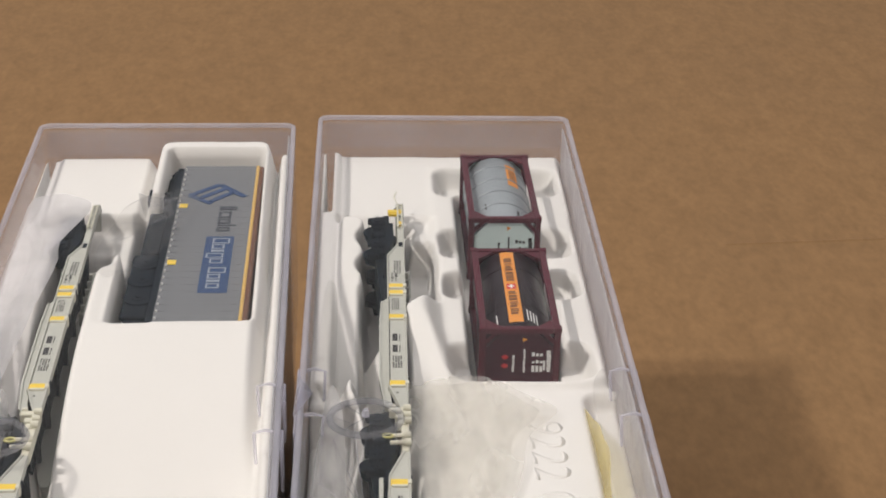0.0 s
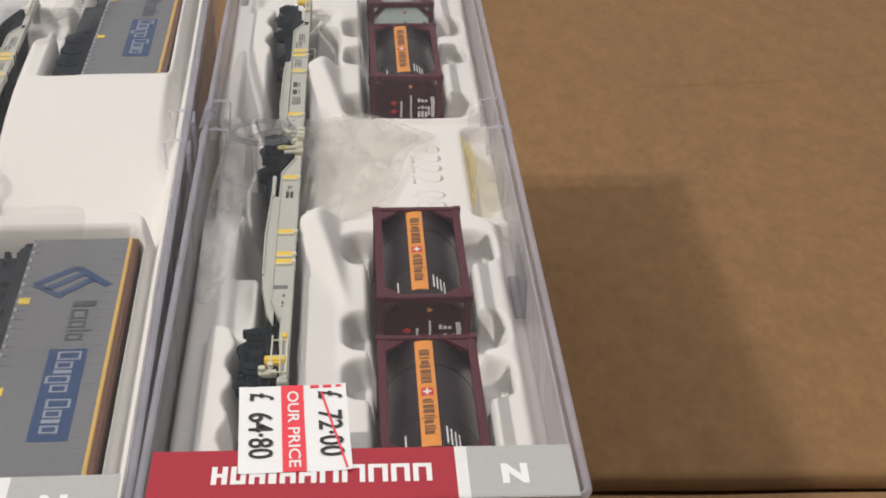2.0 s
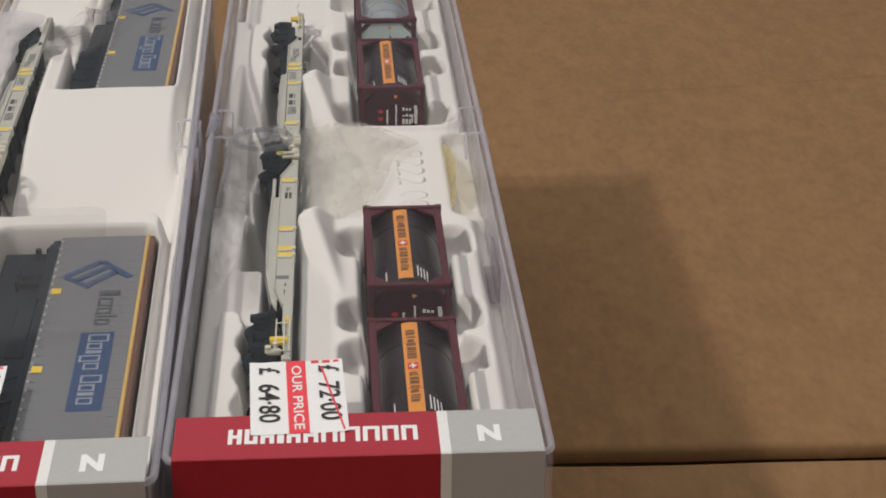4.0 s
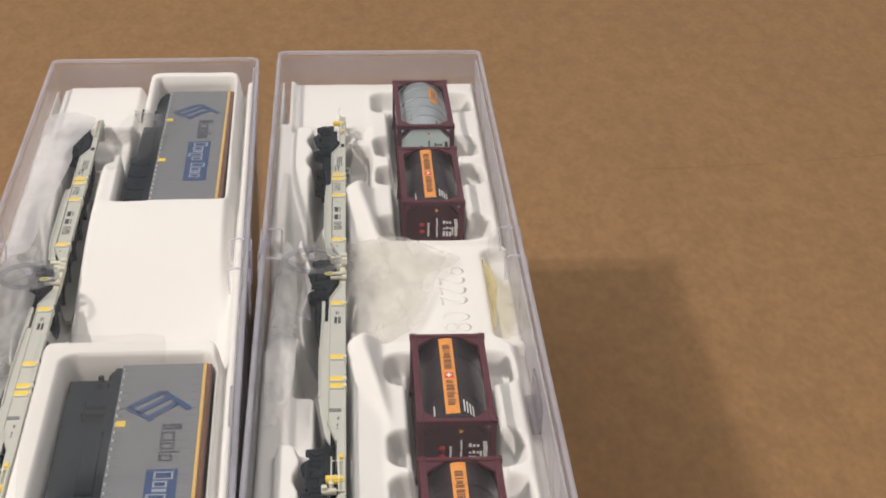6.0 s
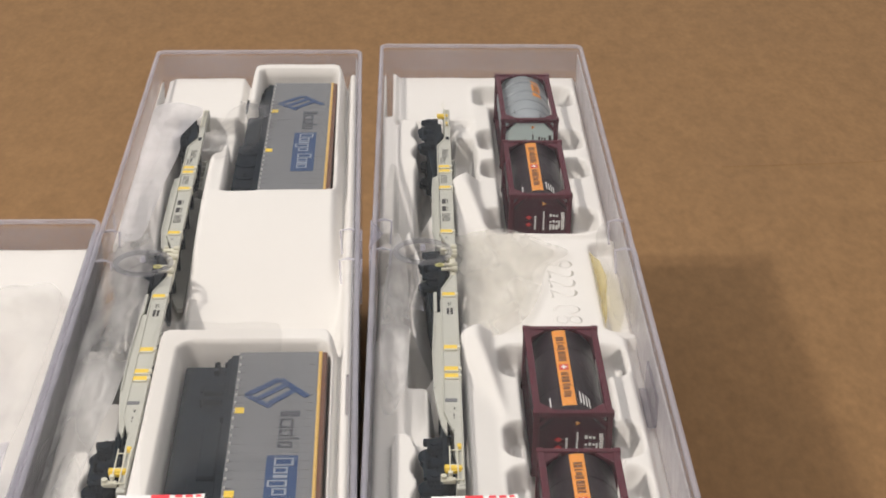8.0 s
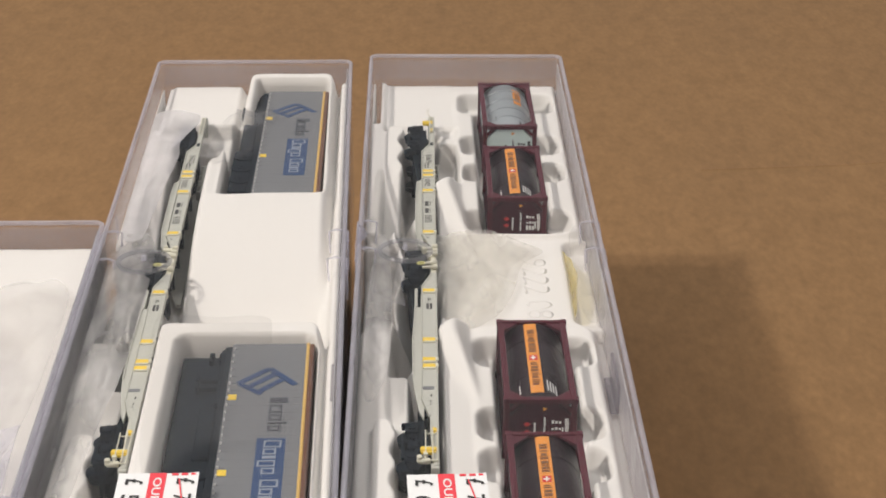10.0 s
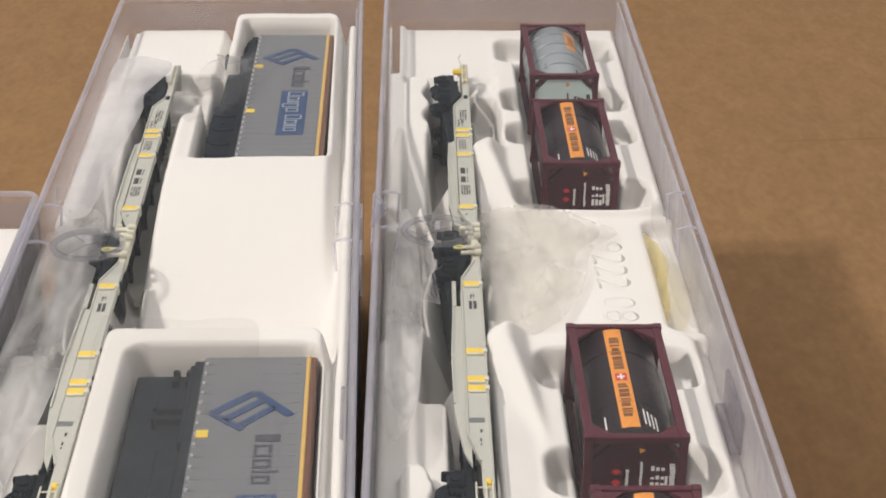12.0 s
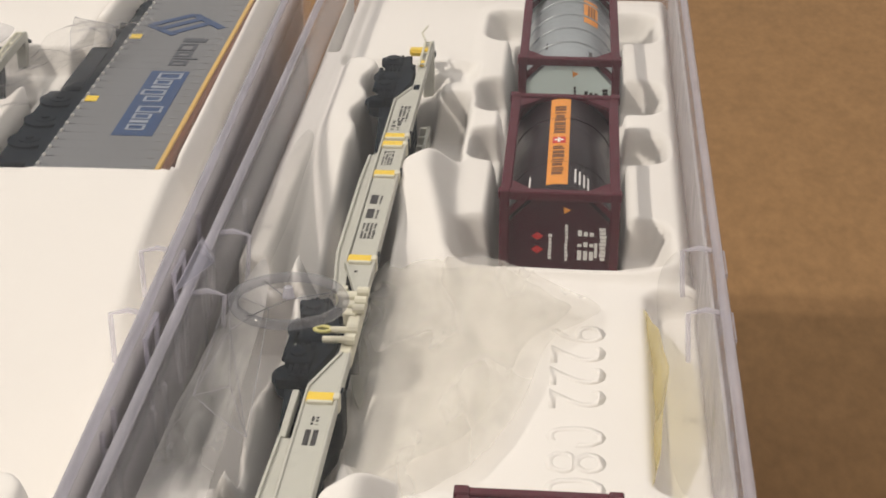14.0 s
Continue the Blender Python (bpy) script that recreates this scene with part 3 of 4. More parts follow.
def clear_case(where, label):
    base = thing("display_case", where, -2.75, 36.5, -TOP, label, "plastic case", group="clear model cases")
    H = TOP + 3.0
    body = Shape()
    wall_ring(body, rounded(-29.9, 29.9, -136.0, 136.0, 2), rounded(-30.2, 30.2, -136.4, 136.4, 2), 0, 46, 0.9)
    body.box(-29.8, 29.8, -135.9, 135.9, 0.0, 1.2)
    part("case_base", body, WALL, base, "clear lower half of the case")
    lid = Shape()
    wall_ring(lid, rounded(-31.1, 31.1, -137.6, 139.7, 2), rounded(-31.0, 31.0, -137.3, 139.4, 2), 42, H - 0.6, 0.9)
    lid_ob = part("lid", lid, WALL, base, "clear hinged lid")
    band = Shape()
    wall_ring(band, rounded(-30.05, 30.05, -136.2, 138.3, 2), rounded(-30.0, 30.0, -136.1, 138.2, 2), H - 8.0, H - 1.3, 0.4)
    part("lid_band", band, FROST, lid_ob, "frosted upper band of the lid wall")
    # extra milky sheet, added to imitate the white reflection in this wall
    liner = Shape()
    liner.box(29.4, 29.8, -134.0, 135.4, H - 15.0, H - 1.8, 0.1)
    part("inner_liner", liner, LINER, base, "added milky liner that whitens one long wall")
    # extra hazy panels, added only to lighten the look of both ends
    for y0 in (-135.4, 136.6):
        e = Shape()
        e.box(-29.4, 29.4, y0, y0 + 0.8, 1.4, H - 1.6, 0.1)
        part("end_panel", e, ENDWALL, base, "hazy panel added to lighten the end wall")
    top = Shape()
    top.prism(rounded(-30.6, 30.6, -136.9, 139.0, 2), H - 1.0, H)
    part("lid_top", top, LID, lid_ob, "clear lid panel")
    bead = Shape()
    pts = rounded(-30.7, 30.7, -137.0, 139.1, 2.2)
    bead.tube([(x, y, H - 0.55) for x, y in pts], 0.66, 8, closed=True)
    part("lid_edge", bead, BEAD, lid_ob, "rounded clear plastic edge", smooth=True)
    # moulded ring with its centre pip
    ring = Shape()
    ring.tube([(-19.1 + 6.4 * math.cos(t), -2.4 + 5.9 * math.sin(t), H - 1.6) for t in np.linspace(0, 2 * math.pi, 40, endpoint=False)], 0.62, 8, closed=True)
    for t in (0.5, 2.2, 4.0):
        ring.rod((-19.1, -2.4, H - 1.5), (-19.1 + 6.2 * math.cos(t), -2.4 + 5.7 * math.sin(t), H - 1.6), 0.08, 6)
    part("moulded_ring", ring, RINGCLR, lid_ob, "clear moulded ring under the lid", smooth=True)
    web = Shape()
    web.prism([(-19.1 + 6.0 * math.cos(t), -2.4 + 5.5 * math.sin(t)) for t in np.linspace(0, 2 * math.pi, 32, endpoint=False)], H - 1.75, H - 1.55)
    part("ring_web", web, LID, lid_ob, "thin clear web inside the ring")
    pip = Shape()
    pip.rod((-19.1, -2.4, H - 1.1), (-19.1, -2.4, H + 0.15), 0.75, 12, 0.5)
    part("pip", pip, BEAD, lid_ob)
    # snap clips on both long sides
    for side in (-1, 1):
        for y in (12.0, -4.0):
            c = Shape()
            x0, x1 = side * 31.05, side * 32.0
            lo, hi = min(x0, x1), max(x0, x1)
            c.rod(((lo + hi) / 2, y - 1.8, H - 11), ((lo + hi) / 2, y - 3.0, H - 2.0), 0.3, 6)
            c.rod(((lo + hi) / 2, y + 1.8, H - 11), ((lo + hi) / 2, y + 3.0, H - 2.0), 0.3, 6)
            c.rod(((lo + hi) / 2, y - 3.2, H - 2.0), ((lo + hi) / 2, y + 3.2, H - 2.0), 0.35, 6)
            c.tube([(side * 30.9, y + 1.6, H - 1.2), (side * 28.6, y + 1.9, H - 0.9), (side * 26.6, y + 1.7, H - 1.3), (side * 26.9, y + 0.6, H - 7)], 0.32, 6)
            part("snap_clip", c, BEAD, lid_ob, "clear snap clip")
        for y in (-23, -18, -44, 30):
            r = Shape()
            a, b = sorted((side * 30.1, side * 30.6))
            r.box(a, b, y - 0.4, y + 0.4, 30, H - 4, 0.1)
            part("rib", r, BEAD, lid_ob)
    tab = Shape()
    tab.box(27.3, 29.2, -64.0, -48.5, H - 12.5, H - 11.6, 0.4, 2)
    tab.box(28.6, 29.3, -64.0, -48.5, H - 12.4, H - 5.0, 0.3, 2)
    part("side_tab", tab, TABGREY, base, "grey translucent side tab")
    return base


clear_case(RIGHT, "clear plastic case with tank containers in white foam")
clear_case(LEFT, "clear plastic case with two grey trailers in foam")
clear_case(FRONT, "clear plastic case with white foam and crumpled film")


# ---------------------------------------------------------------- tank containers, lying on their side
def tank_container(where, x, y, z, label, tank_mat, plate_mat, grey=False, rz=0.0):
    """Length along y from 0; the container's top points to +x; its long side faces up at z = 0."""
    base = thing("tank_container", where, x, y, z - 15.2, label, "model container", rz, "tank containers in the tray")
    L, Hc, D = 36.5, 16.2, 15.2
    b = 1.3
    for n, yy in enumerate((0.0, L - b)):
        f = Shape()
        f.box(0, b, yy, yy + b, 0, D, 0.15)
        f.box(Hc - b, Hc, yy, yy + b, 0, D, 0.15)
        f.box(b, Hc - b, yy + 0.04, yy + b - 0.04, D - b, D, 0.15)
        f.box(b, Hc - b, yy + 0.04, yy + b - 0.04, 0, b, 0.15)
        for sx, sz in ((0, 0), (0, 1), (1, 0), (1, 1)):
            px, pz = (Hc - 0.6, D - 0.5) if (sx, sz) == (1, 1) else (0.6 if not sx else Hc - 0.6, 0.5 if not sz else D - 0.5)
            dx, dz = (-3.4 if sx else 3.4), (-3.4 if sz else 3.4)
            f.bar((px + dx, yy + b / 2, pz), (px, yy + b / 2, pz + dz), 0.8, 0.8, (0, 1, 0))
            f.box(px - 0.75, px + 0.75, yy - 0.12, yy + b + 0.12, pz - 0.7, pz + 0.62, 0.15)
        part("end_frame", f, MAROON, base)
    for sx in (0.1, Hc - 1.5):
        for sz in (0.1, D - 0.9):
            r = Shape()
            r.box(sx, sx + 1.4, b, L - b, sz, sz + 0.8, 0.12)
            part("rail", r, MAROON, base)
    for yy, s in ((b, 1), (L - b, -1)):
        g = Shape()
        for xx, t in ((0.5, 1), (Hc - 0.5, -1)):
            g.prism([(xx, yy), (xx + t * 4.2, yy), (xx + t * 3.2, yy + s * 1.1), (xx + t * 0.7, yy + s * 3.6), (xx, yy + s * 4.4)], D - 0.9, D - 0.35)
        part("corner_brace", g, MAROON, base)
    # tank
    R, cx, cz = 7.45, Hc / 2, D / 2
    t = Shape()
    prof = [(0.7, 0.0), (0.75, 4.6), (0.9, 6.4), (1.2, 7.2), (1.7, R)]
    prof += [(L - a, r) for a, r in reversed(prof)]
    n = 40
    rings = []
    for yy, r in prof:
        if r == 0:
            rings.append([t.bm.verts.new((cx, yy, cz))])
        else:
            rings.append([t.bm.verts.new((cx + r * math.cos(a), yy, cz + r * math.sin(a))) for a in np.linspace(0, 2 * math.pi, n, endpoint=False)])
    for p, q in zip(rings, rings[1:]):
        for i in range(n):
            a, c = p[i % len(p)], q[i % len(q)]
            a2, c2 = p[(i + 1) % len(p)], q[(i + 1) % len(q)]
            t.bm.faces.new([v for v in dict.fromkeys((a, a2, c2, c))])
    tank = part("tank", t, tank_mat, base, smooth=True)
    for yy in ((8.5, 15.5, 22.5, 29.5) if grey else (11.0, 27.0)):
        band = Shape()
        band.tube([(cx + R * math.cos(a), yy, cz + R * math.sin(a)) for a in np.linspace(0, 2 * math.pi, 36, endpoint=False)], 0.28 if grey else 0.10, 6, closed=True)
        part("band", band, tank_mat, tank, smooth=True)
    # octagonal plates in both ends
    for yy in (0.35, L - 0.75):
        e = Shape()
        cut = 3.3 if yy < 1 else 0.3
        e.prism([(1.1, 1.0), (Hc - 1.1, 1.0), (Hc - 1.1, D - 1.5 - cut), (Hc - 1.1 - cut, D - 1.3), (1.1 + cut, D - 1.3), (1.1, D - 1.5 - cut)], yy, yy + 0.4, "y")
        plate = part("end_plate", e, plate_mat, base)
        if yy < 1:
            w = Shape()
            rnd = random.Random(7)
            for xx, z0, z1, wd in ((6.9, 5.2, 9.6, 0.62), (9.1, 5.0, 10.6, 0.5), (14.0, 5.2, 10.2, 1.05)):
                for k in range(int((z1 - z0) / 0.55)):
                    w.box(xx - wd / 2 * rnd.uniform(0.55, 1), xx + wd / 2 * rnd.uniform(0.55, 1), yy - 0.06, yy + 0.02, z0 + k * 0.55, z0 + k * 0.55 + 0.47)
            for xx in (10.9, 11.7, 12.5):
                for z0, z1 in ((5.2, 6.8), (7.2, 7.9), (8.8, 9.7)):
                    w.box(xx - 0.28, xx + 0.28, yy - 0.06, yy + 0.02, z0, z1 - rnd.uniform(0, 0.4))
            w.box(12.9, 13.3, yy - 0.06, yy + 0.02, 5.6, 7.8)
            part("plate_marks", w, INK if grey else WHITEP, plate, "rows of fine unreadable print")
            tri = Shape()
            tri.prism([(8.6, 13.0), (9.6, 12.6), (8.7, 12.0)], yy - 0.06, yy + 0.02, "y")
            part("warning_triangle", tri, ORANGE, plate, "small orange triangle")
            if not grey:
                d = Shape()
                for z0 in (6.0, 8.0):
                    d.prism([(5.2, z0), (6.0, z0 + 0.6), (5.2, z0 + 1.2), (4.4, z0 + 0.6)], yy - 0.06, yy + 0.02, "y")
                part("hazard_marks", d, REDP, plate, "small red diamonds")

    def patch(name, a0, a1, y0, y1, lift, material, parent, lab=""):
        s = Shape()
        angs = np.linspace(a0, a1, 7)
        for r in (R + lift,):
            lo = [s.bm.verts.new((cx + r * math.sin(a), y0, cz + r * math.cos(a))) for a in angs]
            hi = [s.bm.verts.new((cx + r * math.sin(a), y1, cz + r * math.cos(a))) for a in angs]
            for i in range(len(angs) - 1):
                s.bm.faces.new((lo[i], lo[i + 1], hi[i + 1], hi[i]))
        return part(name, s, material, parent, lab, smooth=True)
    if grey:
        patch("orange_panel", 0.30, 0.66, L - 17.0, L - 5.0, 0.06, ORANGE, tank, "orange panel on the tank")
        for k in range(3):
            patch("print_bar", 0.40 + k * 0.07, 0.44 + k * 0.07, L - 14.5, L - 8.0, 0.10, RUST, tank)
        patch("print_bar", -0.55, -0.50, 7.0, 10.0, 0.06, INK, tank)
        patch("print_bar", 0.42, 0.50, 2.9, 5.6, 0.06, INK, tank)
    else:
        patch("orange_panel", -0.27, 0.12, 3.2, 34.6, 0.06, ORANGE, tank, "orange strip with a small cross")
        for y0, y1 in ((20.6, 31.6), (6.0, 16.4)):
            yy = y1
            rnd = random.Random(int(y0))
            while yy > y0 + 0.4:
                wd = rnd.choice((0.55, 0.8, 1.0, 1.2))
                cut = rnd.choice((0, 0, 0, 0.03))
                patch("print_bar", -0.185 + (cut if rnd.random() < 0.5 else 0), 0.035 - cut, yy - wd, yy, 0.10, RUST, tank)
                yy -= wd + rnd.choice((0.14, 0.2, 0.2, 0.5))
        patch("cross_field", -0.20, 0.05, 17.4, 19.7, 0.10, REDP, tank)
        patch("cross_bar", -0.16, 0.01, 18.3, 18.8, 0.14, WHITEP, tank)
        patch("cross_bar", -0.10, -0.05, 17.7, 19.4, 0.14, WHITEP, tank)
        for k in range(4):
            patch("print_bar", 0.24 + k * 0.085, 0.275 + k * 0.085, 4.4 - k * 0.4, 8.9 - k * 0.5, 0.07, WHITEP, tank)
        patch("print_bar", -0.62, -0.585, 4.2, 8.0, 0.07, WHITEP, tank)
    return base


tank_container(RIGHT, 1.0, 121.4, 0.0, "grey tank container in maroon frame with pale end plate", TANKGREY, PLATEBLUE, grey=True, rz=0.4)
tank_container(RIGHT, 0.6, 70.4, -0.3, "dark maroon tank container with orange strip in foam pocket", TANKDARK, PLATEDARK)
tank_container(RIGHT, 0.0, -36.5, 0.0, "dark maroon tank container with orange strip beside moulded number", TANKDARK, PLATEDARK)
tank_container(RIGHT, -0.3, -86.0, 0.0, "dark maroon tank container with orange strip near the red label", TANKDARK, PLATEDARK)


# ---------------------------------------------------------------- articulated wagons, lying on their side
def wheel(name, bx, by, z0, z1, parent):
    s = Shape()
    s.rod((bx, by, z0), (bx, by, z1), 2.75, 20)
    s.rod((bx, by, z1), (bx, by, z1 + 0.35), 3.1, 20)
    s.rod((bx, by, z0 - 0.5), (bx, by, z0), 0.9, 10)
    part(name, s, BLACKP, parent, smooth=False)


def bogie(base, bx, by):
    """A two-axle bogie seen from its side: waisted frame, springs, axle boxes, four wheels."""
    s = Shape()
    for z in (-1.6, -15.6):
        s.prism([(bx - 1.9, by - 9.0), (bx + 0.4, by - 9.2), (bx + 1.4, by - 6.4), (bx + 2.4, by - 2.4), (bx + 2.4, by + 2.4), (bx + 1.4, by + 6.4), (bx + 0.4, by + 9.2),
                 (bx - 1.9, by + 9.0), (bx - 2.4, by + 4.0), (bx - 0.4, by + 2.8), (bx - 0.4, by - 2.8), (bx - 2.4, by - 4.0)], z - 0.8, z + 0.8)
    s.box(bx - 0.2, bx + 3.0, by - 2.2, by + 2.2, -15.0, -2.0, 0.3)
    fr = part("bogie", s, BLACKP, base, "black bogie")
    for dy in (-5.6, 5.6):
        wheel("wheel", bx - 1.3, by + dy, -4.6, -3.2, fr)
        wheel("wheel", bx - 1.3, by + dy, -13.4, -14.8, fr)
        a = Shape()
        a.rod((bx - 1.3, by + dy, -0.2), (bx - 1.3, by + dy, -17.0), 0.55, 8)
        a.box(bx - 2.6, bx + 0.4, by + dy - 1.5, by + dy + 1.5, -1.3, 0.1, 0.3)
        a.rod((bx - 1.2, by + dy, 0.0), (bx - 1.2, by + dy, 0.45), 0.95, 12)
        part("axle_box", a, BLACKP, fr)
        for side in (-1, 1):
            c = Shape()
            yy = by + dy + side * 2.4
            for k in range(4):
                c.rod((bx - 1.9 + k * 0.62, yy, -0.9), (bx - 1.55 + k * 0.62, yy, -0.9), 0.85 if k % 2 else 0.7, 10)
            part("coil_spring", c, BLACKP, fr)
    d = Shape()
    d.box(bx - 2.0, bx + 0.6, by - 1.3, by + 1.3, -2.2, -0.3, 0.35)
    d.rod((bx - 3.0, by - 4.6, -1.4), (bx - 3.0, by + 4.6, -1.4), 0.4, 8)
    for dy in (-2.2, 2.2, -8.9, 8.9):
        d.box(bx - 3.4, bx - 0.8, by + dy - 0.55, by + dy + 0.55, -2.6, -1.0, 0.25)
    part("brake_gear", d, BLACKP, fr)


def print_block(s, x0, x1, y0, y1, rows, seed, z=0.05):
    """Rows of fine print along y, each row broken into short strokes."""
    rnd = random.Random(seed)
    step = (x1 - x0) / rows
    for r in range(rows):
        yy = y1
        while yy > y0:
            wd = rnd.choice((0.35, 0.5, 0.7, 0.9))
            s.box(x0 + r * step, x0 + (r + rnd.uniform(0.5, 0.72)) * step, max(y0, yy - wd), yy, z - 0.12, z)
            yy -= wd + rnd.choice((0.2, 0.25, 0.6))


def wagon(where, x, y, z, label, rz=0.0, film_end=False):
    """An articulated wagon on its side: two bodies, three bogies; one side frame faces up at z = 0."""
    base = thing("container_wagon", where, x, y, z, label, "model wagon", rz, "articulated wagons")
    far = [(1.9, 95.5), (1.9, 5.2), (0.6, 5.2), (-0.6, 9.0), (-1.35, 12.6), (-1.4, 69.0), (0.5, 74.0), (0.5, 95.5)]
    near = [(1.8, -9.6), (1.8, -97.5), (0.9, -97.5), (0.1, -85.5), (0.1, -78.0), (-1.7, -70.4), (-1.7, -17.2), (0.8, -9.6)]
    for outline in (far, near):
        y0, y1 = min(p[1] for p in outline), max(p[1] for p in outline)
        for zt in (0.0, -16.4):
            s = Shape()
            s.prism(outline, zt - 1.1, zt)
            b = part("side_beam", s, BEAM, base)
            if zt:
                continue
            # raised lips along both edges of the frame
            f = Shape()
            f.box(1.62, 1.98, y0 + 0.1, y1 - 0.1, -1.3, 0.26, 0.1)
            low = [p for p in outline if p[0] < -1.3]
            a, c = min(p[1] for p in low), max(p[1] for p in low)
            f.box(-1.86, -1.52, a, c, -1.3, 0.20, 0.1)
            top, end = ((0.5, 74.0), (-1.5, 68.8)) if y1 > 0 else ((0.9, -9.6), (-1.7, -17.2))
            f.bar((*top, -0.3), (*end, -0.3), 0.34, 1.0)
            top, end = ((0.6, 5.2), (-1.5, 12.8)) if y1 > 0 else ((0.1, -78.0), (-1.7, -70.4))
            f.bar((*top, -0.3), (*end, -0.3), 0.34, 1.0)
            part("flange", f, BEAM, b)
        # deck coloured black to paint in the shade between the two frames
        d = Shape()
        d.box(-2.4, -1.3, y0 + 3.5, y1 - 3.5, -16.0, -1.4, 0.1)
        for k in range(7):
            yy = y0 + 8 + k * (y1 - y0 - 16) / 6
            d.box(-2.6, -0.4, yy - 0.5, yy + 0.5, -16.0, -1.4)
        part("deck", d, BLACKP, base, "recessed deck, painted black for the shade between the frames")
    # lower sills outside the frames, the near one with its open slot
    s = Shape()
    s.prism([(-1.5, 51.0), (-3.2, 48.4), (-3.5, 40.0), (-3.5, 17.0), (-2.5, 7.0), (-1.0, 7.0), (-1.5, 13.0)], -2.0, -0.9)
    s.prism([(-3.2, 48.4), (-3.5, 40.0), (-3.5, 17.0), (-2.5, 7.0), (-2.2, 7.0), (-3.15, 17.0), (-3.15, 40.0), (-2.9, 48.6)], -2.0, -0.6)
    part("sill", s, BEAM, base)
    s = Shape()
    s.prism([(-1.7, -26.4), (-3.5, -26.4), (-4.0, -44.0), (-3.8, -60.0), (-3.4, -65.0), (-2.2, -75.0), (-1.2, -78.0), (-1.2, -72.4), (-1.75, -70.0)], -2.0, -0.9)
    s.box(-3.5, -2.75, -26.3, -16.8, -2.0, -0.7, 0.08)
    s.box(-2.0, -1.72, -26.3, -20.4, -2.0, -0.9)
    s.prism([(-3.5, -26.4), (-4.0, -44.0), (-3.8, -60.0), (-3.5, -60.0), (-3.7, -44.0), (-3.2, -26.4)], -2.0, -0.6)
    part("sill", s, BEAM, base)
    # yellow end steps
    for yy, x0 in ((() if film_end else ((90.6, -1.6), (84.4, 0.5))) + ((-91.6, -2.0), (-84.0, 0.5))):
        s = Shape()
        s.box(x0, 1.5, yy - 0.75, yy + 0.75, -0.5, 0.5, 0.2)
        s.box(x0 + 0.2, 1.3, yy - 1.2, yy - 0.7, -0.5, 0.2, 0.1)
        part("end_step", s, YELLOW, base, "yellow end step")
    # yellow load stops with ivory pads
    for yy in (54.0, 51.0, 40.5, 14.0, -19.5, -44.3, -53.6, -56.6):
        s = Shape()
        s.box(-1.5, 1.45, yy - 0.95, yy + 0.85, -0.4, 0.30, 0.14, 2)
        p = part("load_stop", s, YELLOW, base, "yellow load stop")
        q = Shape()
        q.box(-1.35, 1.5, yy - 1.45, yy - 0.97, -0.4, 0.42, 0.1)
        q.box(1.4, 2.15, yy - 0.7, yy + 0.5, -1.5, 0.5, 0.12)
        part("stop_pad", q, IVORY, p, "ivory pad")
        # no opening is cut: a solid black block draws the slot's dark
        q = Shape()
        q.box(1.98, 2.2, yy + 0.5, yy + 2.2, -1.2, 0.1)
        part("stop_slot", q, BLACKP, p, "black block put in for a dark slot beside the stop")
    # fine black print
    s = Shape()
    print_block(s, -0.4, 1.3, 60.0, 66.0, 3, 5)
    print_block(s, -1.0, 0.6, 56.5, 60.0, 2, 6)
    print_block(s, -0.9, 0.7, 43.5, 48.5, 4, 7)
    for yy in (32.0, 27.5):
        s.box(-0.9, 0.1, yy - 1.4, yy + 1.4, -0.1, 0.05)
        print_block(s, 0.4, 0.8, yy - 1.4, yy + 1.2, 1, int(yy))
    print_block(s, -0.9, 1.1, 20.0, 24.5, 4, 8)
    print_block(s, -0.3, 0.7, -25.0, -23.4, 2, 9)
    s.box(-0.6, 0.0, -29.0, -26.0, -0.1, 0.05)
    s.box(0.25, 0.8, -29.0, -26.0, -0.1, 0.05)
    print_block(s, 0.2, 0.7, -70.0, -69.0, 1, 11)
    print_block(s, 0.1, 0.6, -73.6, -71.6, 1, 12)
    s.box(-0.3, 0.1, 10.4, 10.9, -0.1, 0.05)
    part("side_marks", s, INK, base, "small black unreadable print")
    s = Shape()
    s.box(-1.6, 1.0, -67.0, -65.6, -0.3, 0.05)
    part("grey_patch", s, TARP, base, "small grey patch")
    # articulation: stepped sockets, a looped pin and a plain pin
    s = Shape()
    s.box(0.5, 1.9, -9.0, 6.0, -2.4, -0.2, 0.15)
    for yy, x0 in ((4.6, -1.7), (2.2, -0.6), (0.2, -0.2)):
        s.box(x0, 1.4, yy - 0.7, yy + 0.7, -1.6, 0.2, 0.2)
        s.rod((0.9, yy, 0.4), (2.3, yy, 0.4), 0.62, 10)
    s.rod((-1.4, 5.4, 0.2), (-0.4, 5.4, 0.2), 0.5, 8)
    for yy, x0 in ((-4.9, -1.0), (-7.2, -1.6)):
        s.rod((x0, yy, 0.3), (1.4, yy, 0.4), 0.42, 10)
        s.rod((1.0, yy, 0.45), (2.2, yy, 0.45), 0.7, 10)
    part("coupling", s, IVORY, base, "ivory articulation coupling")
    s = Shape()
    s.tube([(-1.9 + 0.95 * math.cos(a), -4.9 + 0.62 * math.sin(a), 0.35) for a in np.linspace(0, 2 * math.pi, 16, endpoint=False)], 0.24, 6, closed=True)
    part("pin_loop", s, LOOP, base, "yellowish loop of the coupling pin", smooth=True)
